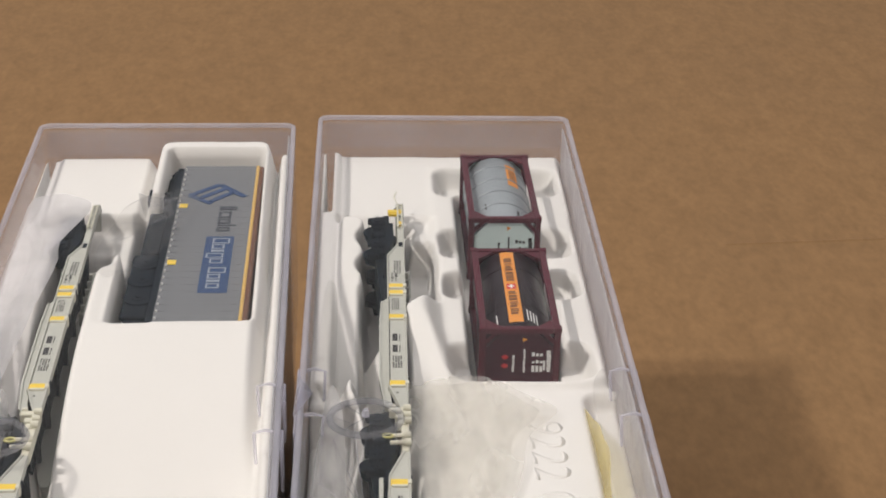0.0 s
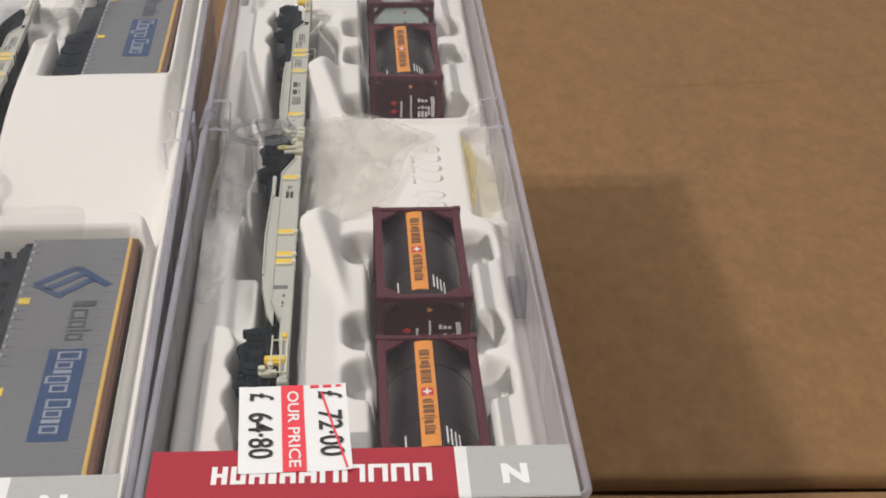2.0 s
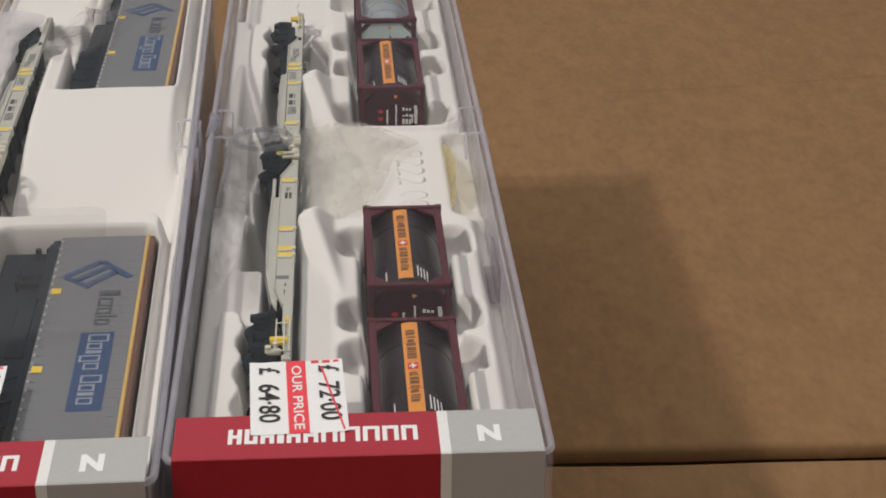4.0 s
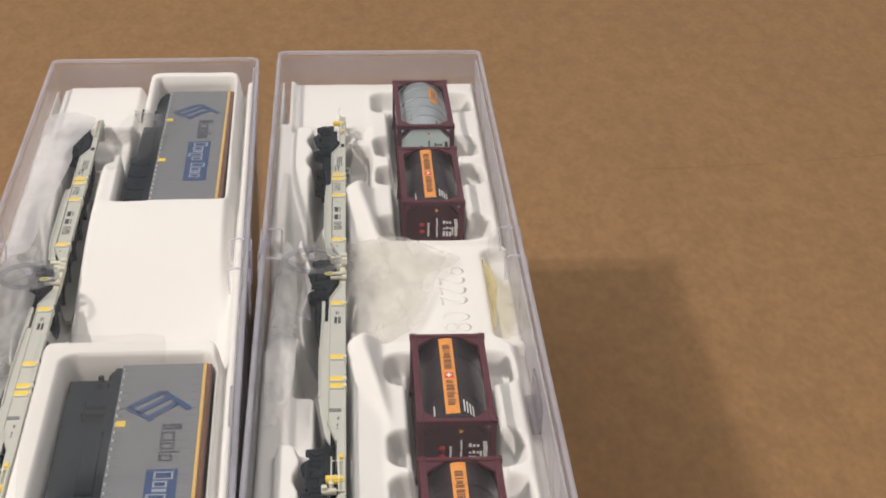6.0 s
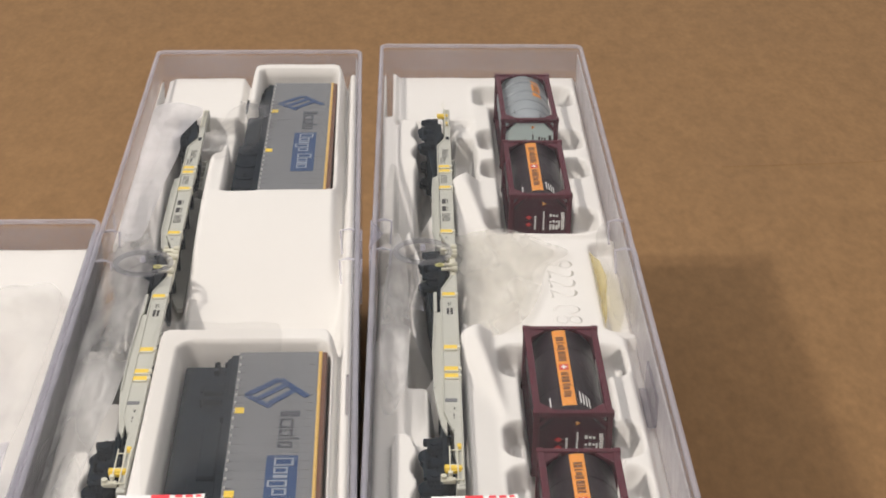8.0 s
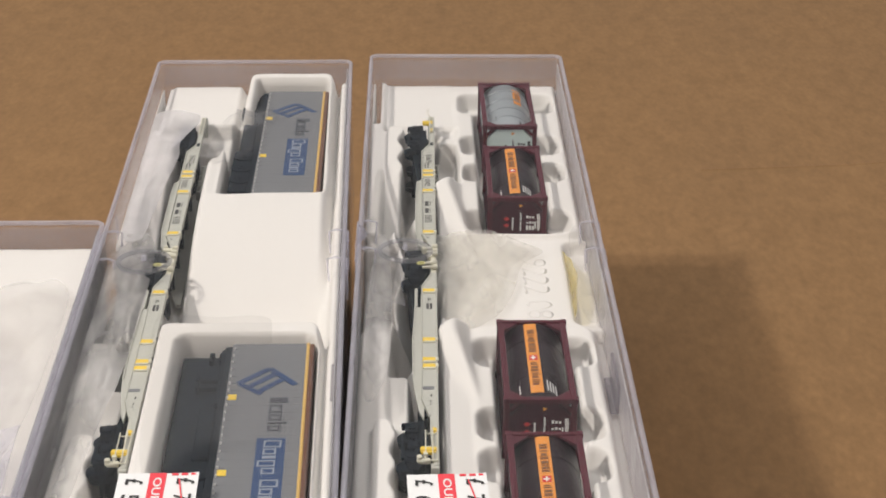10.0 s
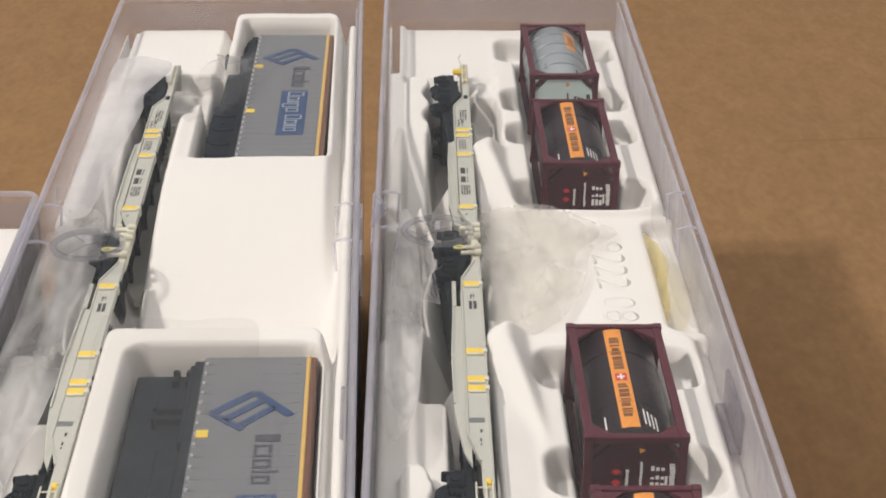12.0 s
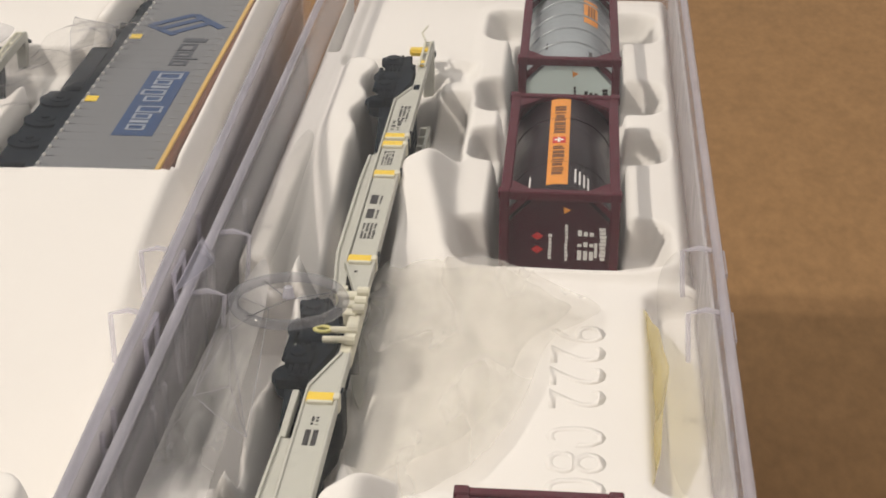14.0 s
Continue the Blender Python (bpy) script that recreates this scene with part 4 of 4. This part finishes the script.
    # ends: handrails, headstock, buffers, coupler
    for ye, sg in ((95, 1), (-97.5, -1)):
        s = Shape()
        for xx in (-0.9 if sg < 0 else 0.7, 0.6, 1.6):
            s.rod((xx, ye - sg * 13, 0.45), (xx, ye - sg * 1.0, 0.45), 0.15, 6)
        for k in range(3):
            yy = ye - sg * (1.2 + 5.2 * k)
            s.rod((-0.9 if sg < 0 else 0.6, yy, 0.45), (1.7, yy, 0.45), 0.15, 6)
            s.rod((0.7, yy, -0.6), (0.7, yy, 0.5), 0.15, 6)
            s.rod((1.6, yy, -0.6), (1.6, yy, 0.5), 0.15, 6)
        if sg > 0 and not film_end:
            s.tube([(0.5, ye, 0.4), (-0.2, ye + 2.2, 0.9), (0.5, ye + 4.6, 1.2)], 0.16, 6)
        part("handrail", s, IVORY, base, "thin ivory handrails")
        h = Shape()
        h.box(0.2, 2.0, ye - 0.9, ye + 0.9, -16.5, -0.1, 0.2)
        part("headstock", h, BEAM, base)
        for zz in (-3.0, -13.0):
            u = Shape()
            u.rod((0.9, ye, zz), (0.9, ye + sg * 2.2, zz), 0.5, 10)
            u.rod((0.9, ye + sg * 2.2, zz), (0.9, ye + sg * 2.8, zz), 1.2, 14)
            part("buffer", u, BLACKP, base)
    s = Shape()
    s.box(-2.8, 0.2, -96.2, -94.8, -0.8, 0.3, 0.3)
    s.rod((-2.2, -95.4, 0.2), (-2.2, -95.4, 0.9), 0.6, 10)
    s.rod((-0.9, -94.4, 0.2), (-0.9, -94.4, 1.0), 0.5, 10)
    part("end_fitting", s, IVORY, base, "ivory end fitting")
    for by in (80.6, -4.6, -88.6):
        bogie(base, -2.7, by)
    # black strips: gear under the frame plus painted shade trailing from the bogies
    for pts in [[(-4.4, 72), (-1.5, 72), (-1.5, 50), (-3.0, 52)], [(-5.4, -9), (-1.5, -9), (-1.5, -30), (-3.8, -27)]][1 if film_end else 0:]:
        s = Shape()
        s.prism(pts, -12.0, -2.4)
        part("underframe", s, BLACKP, base, "black gear with the shade beside the beam put in")
    s = Shape()
    for k in range(6):
        s.box(1.9, 3.2, 54 + k * 3.6, 54.6 + k * 3.6, -9.0, -6.0)
    s.box(2.9, 3.3, 53, 73, -9.0, -8.2)
    s.box(2.9, 3.3, 53, 73, -6.8, -6.0)
    part("side_ladder", s, BEAM, base)
    # solid black block paints the shade of a gap in the beam
    s = Shape()
    s.box(0.7, 1.6, 73.0, 75.2, -0.3, 0.04)
    part("slot", s, BLACKP, base, "black block put in for the shade of a gap")
    return base


wagon(RIGHT, -15.9, 38.0, -2.0, "pale grey articulated wagon with yellow stops on its side", rz=-0.25)
wagon(LEFT, -17.2, 43.2, -2.0, "pale grey articulated wagon with yellow stops under film", film_end=True)


# ---------------------------------------------------------------- semi-trailers, lying on their side
def glyph_block(s, x0, x1, y0, y1, w, hollow, z):
    """A plain block of print, solid or as an open frame with strokes w wide."""
    if not hollow:
        s.box(x0, x1, y0 + (y1 - y0) * 0.12, y1, z, z + 0.06)
        return
    s.box(x0, x1, y0, y0 + w, z, z + 0.06)
    s.box(x0, x1, y1 - w, y1, z, z + 0.06)
    s.box(x0, x0 + w, y0 + w, y1 - w, z, z + 0.06)
    s.box(x1 - w, x1, y0 + w, y1 - w, z, z + 0.06)


def semi_trailer(where, x, y, z, label, rz=0.0, rx=0.0, deep=6.4):
    """Length along y from 0 to 85; roof towards +x; one curtain side faces up at z = 0."""
    base = thing("semi_trailer", where, x, y, z - 16.0, label, "model trailer", rz, "grey trailers in the tray", rx)
    T = 16.0
    s = Shape()
    s.box(0, 17.6, 0, 85, 0.2, T, 0.25)
    body = part("curtain_body", s, TARP, base, "grey curtain side")
    s = Shape()
    s.box(17.1, 17.85, -0.1, 85.1, T - 0.9, T + 0.14, 0.15)
    part("roof_trim", s, STRIPE, body, "ochre yellow roof trim")
    s = Shape()
    s.box(17.6, 18.9, 0, 85, 0.4, T - 0.1, 0.3)
    part("roof", s, ROOF, body, "roof edge, brown put in for shade and reflection")
    for k in range(27):
        yy = 1.8 + k * 3.1
        s = Shape()
        s.box(0.5, 16.5, yy - 0.2, yy + 0.2, T - 0.2, T + 0.010)
        part("strap", s, TARPRIB, body)
        b = Shape()
        b.box(15.2, 16.3, yy - 0.09, yy + 0.09, T + 0.02, T + 0.08)
        part("strap_web", b, TARPLINE, body)
        d = Shape()
        d.box(0.9, 1.9, yy - 0.12, yy + 0.02, T - 0.1, T + 0.05)
        part("strap_slit", d, GREYTXT, body)
        h = Shape()
        h.box(0.3, 0.75, yy - 0.32, yy - 0.08, T - 0.1, T + 0.3, 0.06)
        h.box(0.3, 0.75, yy + 0.08, yy + 0.32, T - 0.1, T + 0.3, 0.06)
        part("buckle", h, BUCKLE, body)
    for yy in (60.8, 30.8):
        s = Shape()
        s.box(0.6, 2.5, yy - 1.1, yy + 1.1, T, T + 0.16, 0.05)
        part("yellow_marker", s, YELLOW, body, "small yellow marker")
    # mark: slanted lozenge with bars, name as plain bars, blue panel
    k = Shape()
    for a, b, c in (((2.6, 66.8), (9.2, 73.2), 1.3), ((9.2, 73.2), (15.2, 66.0), 1.3), ((4.6, 64.8), (10.4, 70.6), 1.2), ((7.6, 63.4), (12.4, 68.6), 1.2), ((2.6, 66.8), (7.8, 62.0), 1.1)):
        k.bar((*a, T + 0.08), (*b, T + 0.08), c * 1.2, 0.08)
    part("blue_lozenge", k, BLUE, body, "blue slanted lozenge mark")
    k = Shape()
    yy = 60.4
    for wd, x0, x1, hollow in ((2.3, 9.9, 13.9, False), (3.4, 9.9, 12.8, True), (2.5, 9.9, 12.8, True), (0.7, 9.9, 14.1, False), (2.3, 9.9, 12.8, True)):
        glyph_block(k, x0, x1, yy - wd, yy, 0.62, hollow, T + 0.05)
        yy -= wd + 0.62
    part("name_bars", k, GREYTXT, body, "slate name in plain bars")
    s = Shape()
    s.box(8.0, 14.1, 16.2, 44.0, T, T + 0.06)
    panel = part("blue_panel", s, BLUE, body, "blue panel with pale bars")
    k = Shape()
    yy = 43.0
    for wd, x0, x1, hollow in ((2.7, 9.5, 13.3, True), (2.2, 9.5, 12.3, True), (1.2, 9.5, 12.3, False), (2.3, 8.5, 12.3, True), (2.3, 9.5, 12.3, True), (1.0, 0, 0, False),
                               (2.7, 9.5, 13.3, True), (2.2, 9.5, 12.3, True), (1.2, 9.5, 12.3, False), (2.2, 9.5, 12.3, True)):
        if x1:
            glyph_block(k, x0, x1, yy - wd, yy, 0.42, hollow, T + 0.06)
        yy -= wd + 0.52
    part("panel_bars", k, PALEBLUE, panel, "pale bars of print")
    # chassis with wheels, legs and side guards towards -x
    s = Shape()
    s.box(-1.6, 0.1, 0.6, 84.4, 1.0, T - 0.4, 0.2)
    s.box(-3.0, -1.4, 2, 80, 4.5, 6.0, 0.15)
    s.box(-3.0, -1.4, 2, 80, 10.0, 11.5, 0.15)
    part("chassis", s, BLACKP, base, "black trailer chassis")
    for yy in (16.0, 24.4, 32.8):
        for zz in (T - 3.4, 0.4):
            s = Shape()
            s.rod((-3.9, yy, zz), (-3.9, yy, zz + 2.6), 3.2, 22)
            tyre = part("wheel", s, BLACKP, base)
            r = Shape()
            r.rod((-3.9, yy, zz + 2.55), (-3.9, yy, zz + 2.75), 1.6, 16)
            r.rod((-3.9, yy, zz + 2.7), (-3.9, yy, zz + 3.0), 0.6, 10)
            part("rim", r, BLACKP, tyre)
    s = Shape()
    s.box(-7.0, -1.7, 8.0, 37.4, T - 2.4, T - 1.2, 0.3)
    part("side_guard", s, BLACKP, base, "flat black side guard")
    for a, b in ((38, 58),):
        s = Shape()
        s.box(-5.4, -1.7, a, b, T - 2.8, T - 0.9, 0.4)
        part("pallet_box", s, BLACKP, base, "black pallet box")
    for yy in (80.2, 82.8):
        s = Shape()
        s.box(-5.2, -4.0, yy - 0.5, yy + 0.5, T - 4.4, T - 1.4, 0.2)
        s.box(-3.0, -1.8, yy - 0.5, yy + 0.5, T - 4.4, T - 1.4, 0.2)
        part("kingpin_post", s, BLACKP, base)
    for yy in (68, 71.2):
        s = Shape()
        s.box(-6.6, -1.5, yy - 0.7, yy + 0.7, T - 2.6, T - 1.2, 0.15)
        s.box(-7.2, -6.5, yy - 1.2, yy + 1.2, T - 3.2, T - 0.8, 0.15)
        part("landing_leg", s, BLACKP, base)
    s = Shape()
    s.box(-deep, -1.4, 2.0, 84, 1.5, T - 2.9, 0.5)
    part("underbody", s, BLACKP, base, "black running gear panel")
    s = Shape()
    s.box(-2.4, -1.5, 60, 84, T - 4, T - 1.0, 0.2)
    s.box(-6.2, -1.5, 3.0, 6.5, 2.0, T - 1.2, 0.3)
    part("rear_guard", s, BLACKP, base)
    return base


semi_trailer(LEFT, 1.6, 77.0, -1.1, "grey curtain-sided trailer with blue panel in foam bed", rz=-0.4, rx=-1.0)
semi_trailer(LEFT, 2.9, -88.0, -1.6, "grey curtain-sided trailer with blue panel under clear film", deep=11.5)


# ---------------------------------------------------------------- price stickers and label strips on the lids
def down(x, y, z):
    """Letters that run towards -y with their heads to +x."""
    return Matrix.Translation((x, y, z)) @ Matrix.Rotation(radians(-90), 4, "Z")


def price_sticker(where, x, y, label, price, rz=0.0):
    base = thing("price_sticker", where, x, y, 3.2, label, "price sticker", rz, "price stickers on the lids")
    s = Shape()
    s.grid(list(np.linspace(-7.95, 7.95, 9)), list(np.linspace(-11.7, 11.7, 11)), lambda a, b: 0.10 + 0.05 * math.sin(a * 0.5 + b * 0.3) + (0.14 if abs(a) > 7 and abs(b) > 11 else 0))
    part("paper", s, PAPER, base, smooth=True)
    s = Shape()
    s.box(-1.75, 1.55, -11.68, 11.65, 0.10, 0.20)
    part("red_band", s, STICKRED, base, "red band")
    lettering("band_letters", "OUR PRICE", 2.35, 20.6, PAPER, base, down(-0.1, -0.4, 0.26), "white letters reading OUR PRICE", 0.03)
    for xx, text, lab in ((-5.0, price, "black stamped price"), (5.1, "72\u00b700", "old price struck out")):
        lettering("pound_sign", "\u00a3", 5.0, 2.1, INK, base, down(xx + 0.2, 8.6, 0.26), "stamped pound sign", 0.06)
        lettering("price_figure", text, 4.9, 12.2 if len(text) > 4 else 9.4, INK, base, down(xx, -2.0 if len(text) > 4 else -0.6, 0.26), lab, 0.05)
    s = Shape()
    s.bar((4.2, 9.4, 0.28), (7.2, -11.2, 0.28), 0.28, 0.06)
    part("red_stroke", s, STICKRED, base, "thin red stroke through old price")
    s = Shape()
    for k in range(3):
        s.box(2.6 + k * 1.9, 3.9 + k * 1.9, 10.8, 11.5, 0.12, 0.22)
    part("red_ticks", s, STICKRED, base)
    return base


def label_strip(where, label):
    base = thing("label_strip", where, -2.75, -94.6, 3.02, label, "paper label", group="label strips on the lids")
    for name, x0, x1, m in (("red_field", -29.6, 12.8, LABELRED), ("white_field", 12.8, 14.5, WHITEP), ("grey_field", 14.5, 29.4, LABELGREY)):
        s = Shape()
        s.box(x0, x1, -6.4, 6.4, 0.0, 0.14)
        s.box(x0, x1, -6.6, -6.3, -12, 0.14)
        part(name, s, m, base)
    lettering("scale_letter", "N", 6.2, 3.7, PAPER, base, Matrix.Translation((20.9, -1.0, 0.20)), "white letter N", 0.35)
    xx = -21.0
    for wd in (2.2, 2.1, 2.2, 1.1, 2.2, 2.4, 2.6, 3.2, 2.7, 2.6, 2.6):
        s = Shape()
        if wd > 1.5:
            s.box(xx, xx + 0.75, -2.2, 2.2, 0.14, 0.2)
            s.box(xx + wd - 0.75, xx + wd, -2.2, 2.2, 0.14, 0.2)
            s.box(xx + 0.75, xx + wd - 0.75, *((1.3, 2.2) if wd > 2.5 else (-2.2, -1.3) if wd < 2.15 else (-0.45, 0.45)), 0.14, 0.2)
        else:
            s.box(xx, xx + wd, -2.2, 2.2, 0.14, 0.2)
        part("name_block", s, PAPER, base, "plain white block in place of a letter")
        xx += wd + 0.45
    return base


label_strip(RIGHT, "red and grey paper label strip across the lid end")
label_strip(LEFT, "red and grey paper label strip across trailer case lid")
price_sticker(RIGHT, -12.7, -82.5, "white price sticker with red band on clear lid", "64\u00b780", rz=2.4)
price_sticker(LEFT, -7.0, -76.0, "white price sticker with red band above grey trailer", "59\u00b79", rz=0.4)


# ---------------------------------------------------------------- clear film round the models
def draped(where, outline, z, label, seed, crumple=1.0, fold=(0.10, 0.035), rings=26, material=None, layers=((0, 0, 1.0),)):
    """A film with a smooth outline, in soft folds that run mostly along the case."""
    cx, cy = (sum(q[i] for q in outline) / len(outline) for i in (0, 1))
    base = thing("plastic_film", where, cx, cy, z, label, "plastic film", group="film wrappings")
    n = len(outline)
    rim = []
    for i in range(n):
        a, b, c, d = [Vector((*outline[(i + k) % n], 0)) for k in (-1, 0, 1, 2)]
        for t in np.linspace(0, 1, 9)[:-1]:
            rim.append(0.5 * (2 * b + (c - a) * t + (2 * a - 5 * b + 4 * c - d) * t * t + (3 * b - a - 3 * c + d) * t ** 3) - Vector((cx, cy, 0)))
    for k, (dx, dy, size) in enumerate(layers):
        s = Shape()

        def lift(p):
            q = Vector((p.x * fold[0], p.y * fold[1], seed + 3.0 * k))
            return 0.25 * k + crumple * (0.9 * noise.noise(q) + 0.7 * abs(noise.noise(q * 2.1)) + 0.3 * abs(noise.noise(q * 4.7)))
        mid = s.bm.verts.new((dx, dy, lift(Vector((0, 0, 0)))))
        last = None
        for r in range(1, rings + 1):
            f = size * r / rings
            row = [s.bm.verts.new((p.x * f + dx, p.y * f + dy, lift(p * f))) for p in rim]
            for i in range(len(row)):
                j = (i + 1) % len(row)
                s.bm.faces.new((mid, row[i], row[j]) if last is None else (last[i], row[i], row[j], last[j]))
            last = row
        part("film_sheet", s, material or FILM, base, smooth=True)
    return base


def folded_film(where, points, faces, label, material):
    """A stiff film with sharp folds: flat facets, with pale tubes for glints along creases."""
    cx, cy, cz = (sum(p[i] for p in points) / len(points) for i in range(3))
    base = thing("plastic_film", where, cx, cy, cz, label, "plastic film", group="film wrappings")
    s = Shape()
    v = [s.bm.verts.new((p[0] - cx, p[1] - cy, p[2] - cz)) for p in points]
    for f in faces:
        s.bm.faces.new([v[i] for i in f])
    bmesh.ops.subdivide_edges(s.bm, edges=s.bm.edges[:], cuts=4, use_grid_fill=True)
    for q in s.bm.verts:
        q.co.z += 0.35 * noise.noise(Vector((q.co.x * 0.4, q.co.y * 0.25, cx)))
    sheet = part("film_sheet", s, material, base)
    # thin milky tubes, painted glints where the folds catch the light
    c = Shape()
    for a, b in {tuple(sorted((f[i], f[(i + 1) % len(f)]))) for f in faces for i in range(len(f))}:
        p, q = (Vector(points[k]) - Vector((cx, cy, cz)) for k in (a, b))
        c.tube([p + (q - p) * t + Vector((0, 0, 0.35 * noise.noise(Vector(((p + (q - p) * t).x * 0.4, (p + (q - p) * t).y * 0.25, cx))))) for t in np.linspace(0, 1, 6)], 0.045, 5)
    part("crease", c, BEAD, sheet, "pale tube put in for the glint along a film crease", smooth=True)
    return base


draped(RIGHT, ((-14.5, 54), (-9, 60), (0.9, 61), (8.0, 56), (14.0, 50), (12.4, 45), (8.0, 38.9), (6.1, 28.3), (3.7, 19.7), (-0.4, 11.0), (-6.0, 6.0), (-12.5, 5)), -6.0,
       "crumpled clear film over the foam beside the wagon", 1.0, 1.5, layers=((0, 0, 1.0), (-1.7, 0.5, 0.86)))
folded_film(RIGHT, ((-34.2, 46, 3.3), (-31.4, 39.5, 3.4), (-34.6, 31.5, 3.3), (-33.2, 40, 5.6)), ((0, 1, 3), (1, 2, 3), (0, 3, 2)), "stiff folded film corner caught at the lid clip", MILKFOLD)
folded_film(RIGHT, ((-29.5, 37, 0.6), (-27.4, 27.3, 1.2), (-21.8, 6.5, 0.2), (-29.6, 17, -1.5), (-24.0, 33, 0.8), (-26.2, 20, -1.8)), ((0, 1, 3), (1, 5, 3), (1, 2, 5), (5, 2, 3), (0, 4, 1), (4, 2, 1)),
            "sharply folded clear film beside the wagon wheels", THIN)
draped(RIGHT, ((21.4, 54), (25.0, 60), (27.2, 48), (27.2, 28), (26.6, 6), (22.0, 8), (21.0, 30)), -5.0, "milky clear film standing against the case wall", 2.6, 3.0, (0.14, 0.05), material=THIN)
draped(RIGHT, ((-31, 54), (-28.5, 50), (-27.6, 70), (-28, 94), (-30, 99), (-31.2, 80)), -5.0, "clear film standing along the case wall", 4.0, 1.6, material=THIN)
draped(LEFT, ((-15.5, 3.4), (-12, 5.2), (0, 4.6), (10.6, 4.2), (12.4, -8), (14.6, -24), (16.6, -40), (17.0, -48.6), (10, -50), (2.4, -49.8), (-2.5, -53), (-6, -60), (-11, -62), (-14.4, -30)), 1.3,
       "clear film layer over the grey trailer", 5.0, 0.5, material=SHEET)
draped(LEFT, ((-30, 54), (-25, 52), (-23.5, 66), (-22.0, 92), (-20.6, 108), (-21.2, 114), (-21.4, 130), (-17.6, 131.5), (-17.4, 139), (-22, 143), (-27, 142), (-30.4, 138), (-30.8, 125), (-30.8, 85)), -1.2,
       "soft milky film standing over the wagon end", 7.0, 1.1, material=MILKY)
draped(LEFT, ((-12, 102), (-6, 99), (1, 110), (5, 126), (7.5, 140), (0, 143), (-8, 134), (-12, 118)), -0.4, "clear film folded over the trailer chassis", 8.0, 1.6, (0.2, 0.12), material=SHEET)
draped(LEFT, ((-30.6, -84), (-26, -86), (-24.4, -50), (-21.6, -20), (-20.5, 10), (-20.6, 44), (-24, 56), (-30.6, 54), (-31.2, 10)), -1.6, "crumpled milky film along the case wall", 9.0, 1.9, material=FILMBRIGHT)
draped(RIGHT, ((-31.0, -30), (-28.6, -34), (-25.8, -20), (-25.0, 10), (-26.2, 44), (-29, 50), (-31.2, 10)), -3.0, "crumpled milky film in the channel beside the wheels", 12.0, 2.2, material=FILMBRIGHT)
draped(FRONT, ((-28, 66), (-10, 60), (12, 66), (22, 72), (24, 110), (22, 148), (0, 142), (-24, 140), (-29, 100)), -1.4, "crumpled clear film over plain foam", 10.0, 2.4, (0.055, 0.04), 40, material=SLACK)
draped(FRONT, ((-28, -40), (0, -34), (22, -36), (24, 10), (23, 66), (0, 72), (-26, 64), (-29, 10)), -1.0, "wrinkled clear film over plain foam", 11.0, 2.4, (0.055, 0.04), 40, material=SLACK)

folded_film(LEFT, ((-6.2, 137, 1.4), (-4.4, 127, 2.2), (-2.6, 120, 1.6), (2.6, 125, 2.0), (1.0, 134, 1.2), (-1.2, 129, 2.4)), ((0, 1, 5), (1, 2, 5), (2, 3, 5), (3, 4, 5), (4, 0, 5)),
            "stiff clear film folded over the trailer chassis", THIN)
folded_film(FRONT, ((-6, 118, 2.0), (8, 126, 1.2), (14, 108, 2.2), (12, 84, 1.6), (0, 78, 2.2), (5, 102, 0.4)), ((0, 1, 5), (1, 2, 5), (2, 3, 5), (3, 4, 5), (4, 0, 5)),
            "stiffly folded clear film over plain foam", MILKFOLD)
folded_film(FRONT, ((12, 70, 2.2), (24, 78, 1.6), (25, 40, 2.0), (18, 22, 1.4), (8, 44, 2.2), (17, 54, 0.2)), ((0, 1, 5), (1, 2, 5), (2, 3, 5), (3, 4, 5), (4, 0, 5)),
            "sharply creased clear film near the case wall", MILKFOLD)

# yellowed strip between foam and case wall
tape = thing("yellow_tape", RIGHT, 19.3, 29.5, -10.5, "yellowed clear tape folded between foam and case wall", "tape")
s = Shape()
rows = []
for j in range(25):
    v = j / 24
    yy = -17 + 40 * v
    bow = math.sin(v * math.pi)
    rows.append([s.bm.verts.new((0.4 + bow * 0.8 + u * 1.3 * bow + 0.5 * noise.noise(Vector((v * 5, u, 0))), yy, 1.0 + u * 5.0 * (0.35 + 0.65 * bow) + 0.6 * noise.noise(Vector((v * 6, u, 3))))) for u in np.linspace(0, 1, 7)])
for j in range(24):
    for i in range(6):
        s.bm.faces.new((rows[j][i], rows[j][i + 1], rows[j + 1][i + 1], rows[j + 1][i]))
part("tape_strip", s, TAPE, tape, smooth=True)


# ---------------------------------------------------------------- paper lying further off on the carton
def paper_sheet(x, y, rz):
    base = thing("paper_sheet", Matrix.Identity(4), x, y, 0.3, "pale grey sheet of paper lying on the cardboard", "paper", rz)
    s = Shape()
    s.grid(list(np.linspace(0, 148, 12)), list(np.linspace(0, 210, 16)), lambda a, b: 0.15 + 0.5 * (a / 148) ** 2 + 0.25 * math.sin(b * 0.03))
    part("paper", s, PAPERGREY, base, smooth=True)


paper_sheet(266.3, 470.0, 1.2)
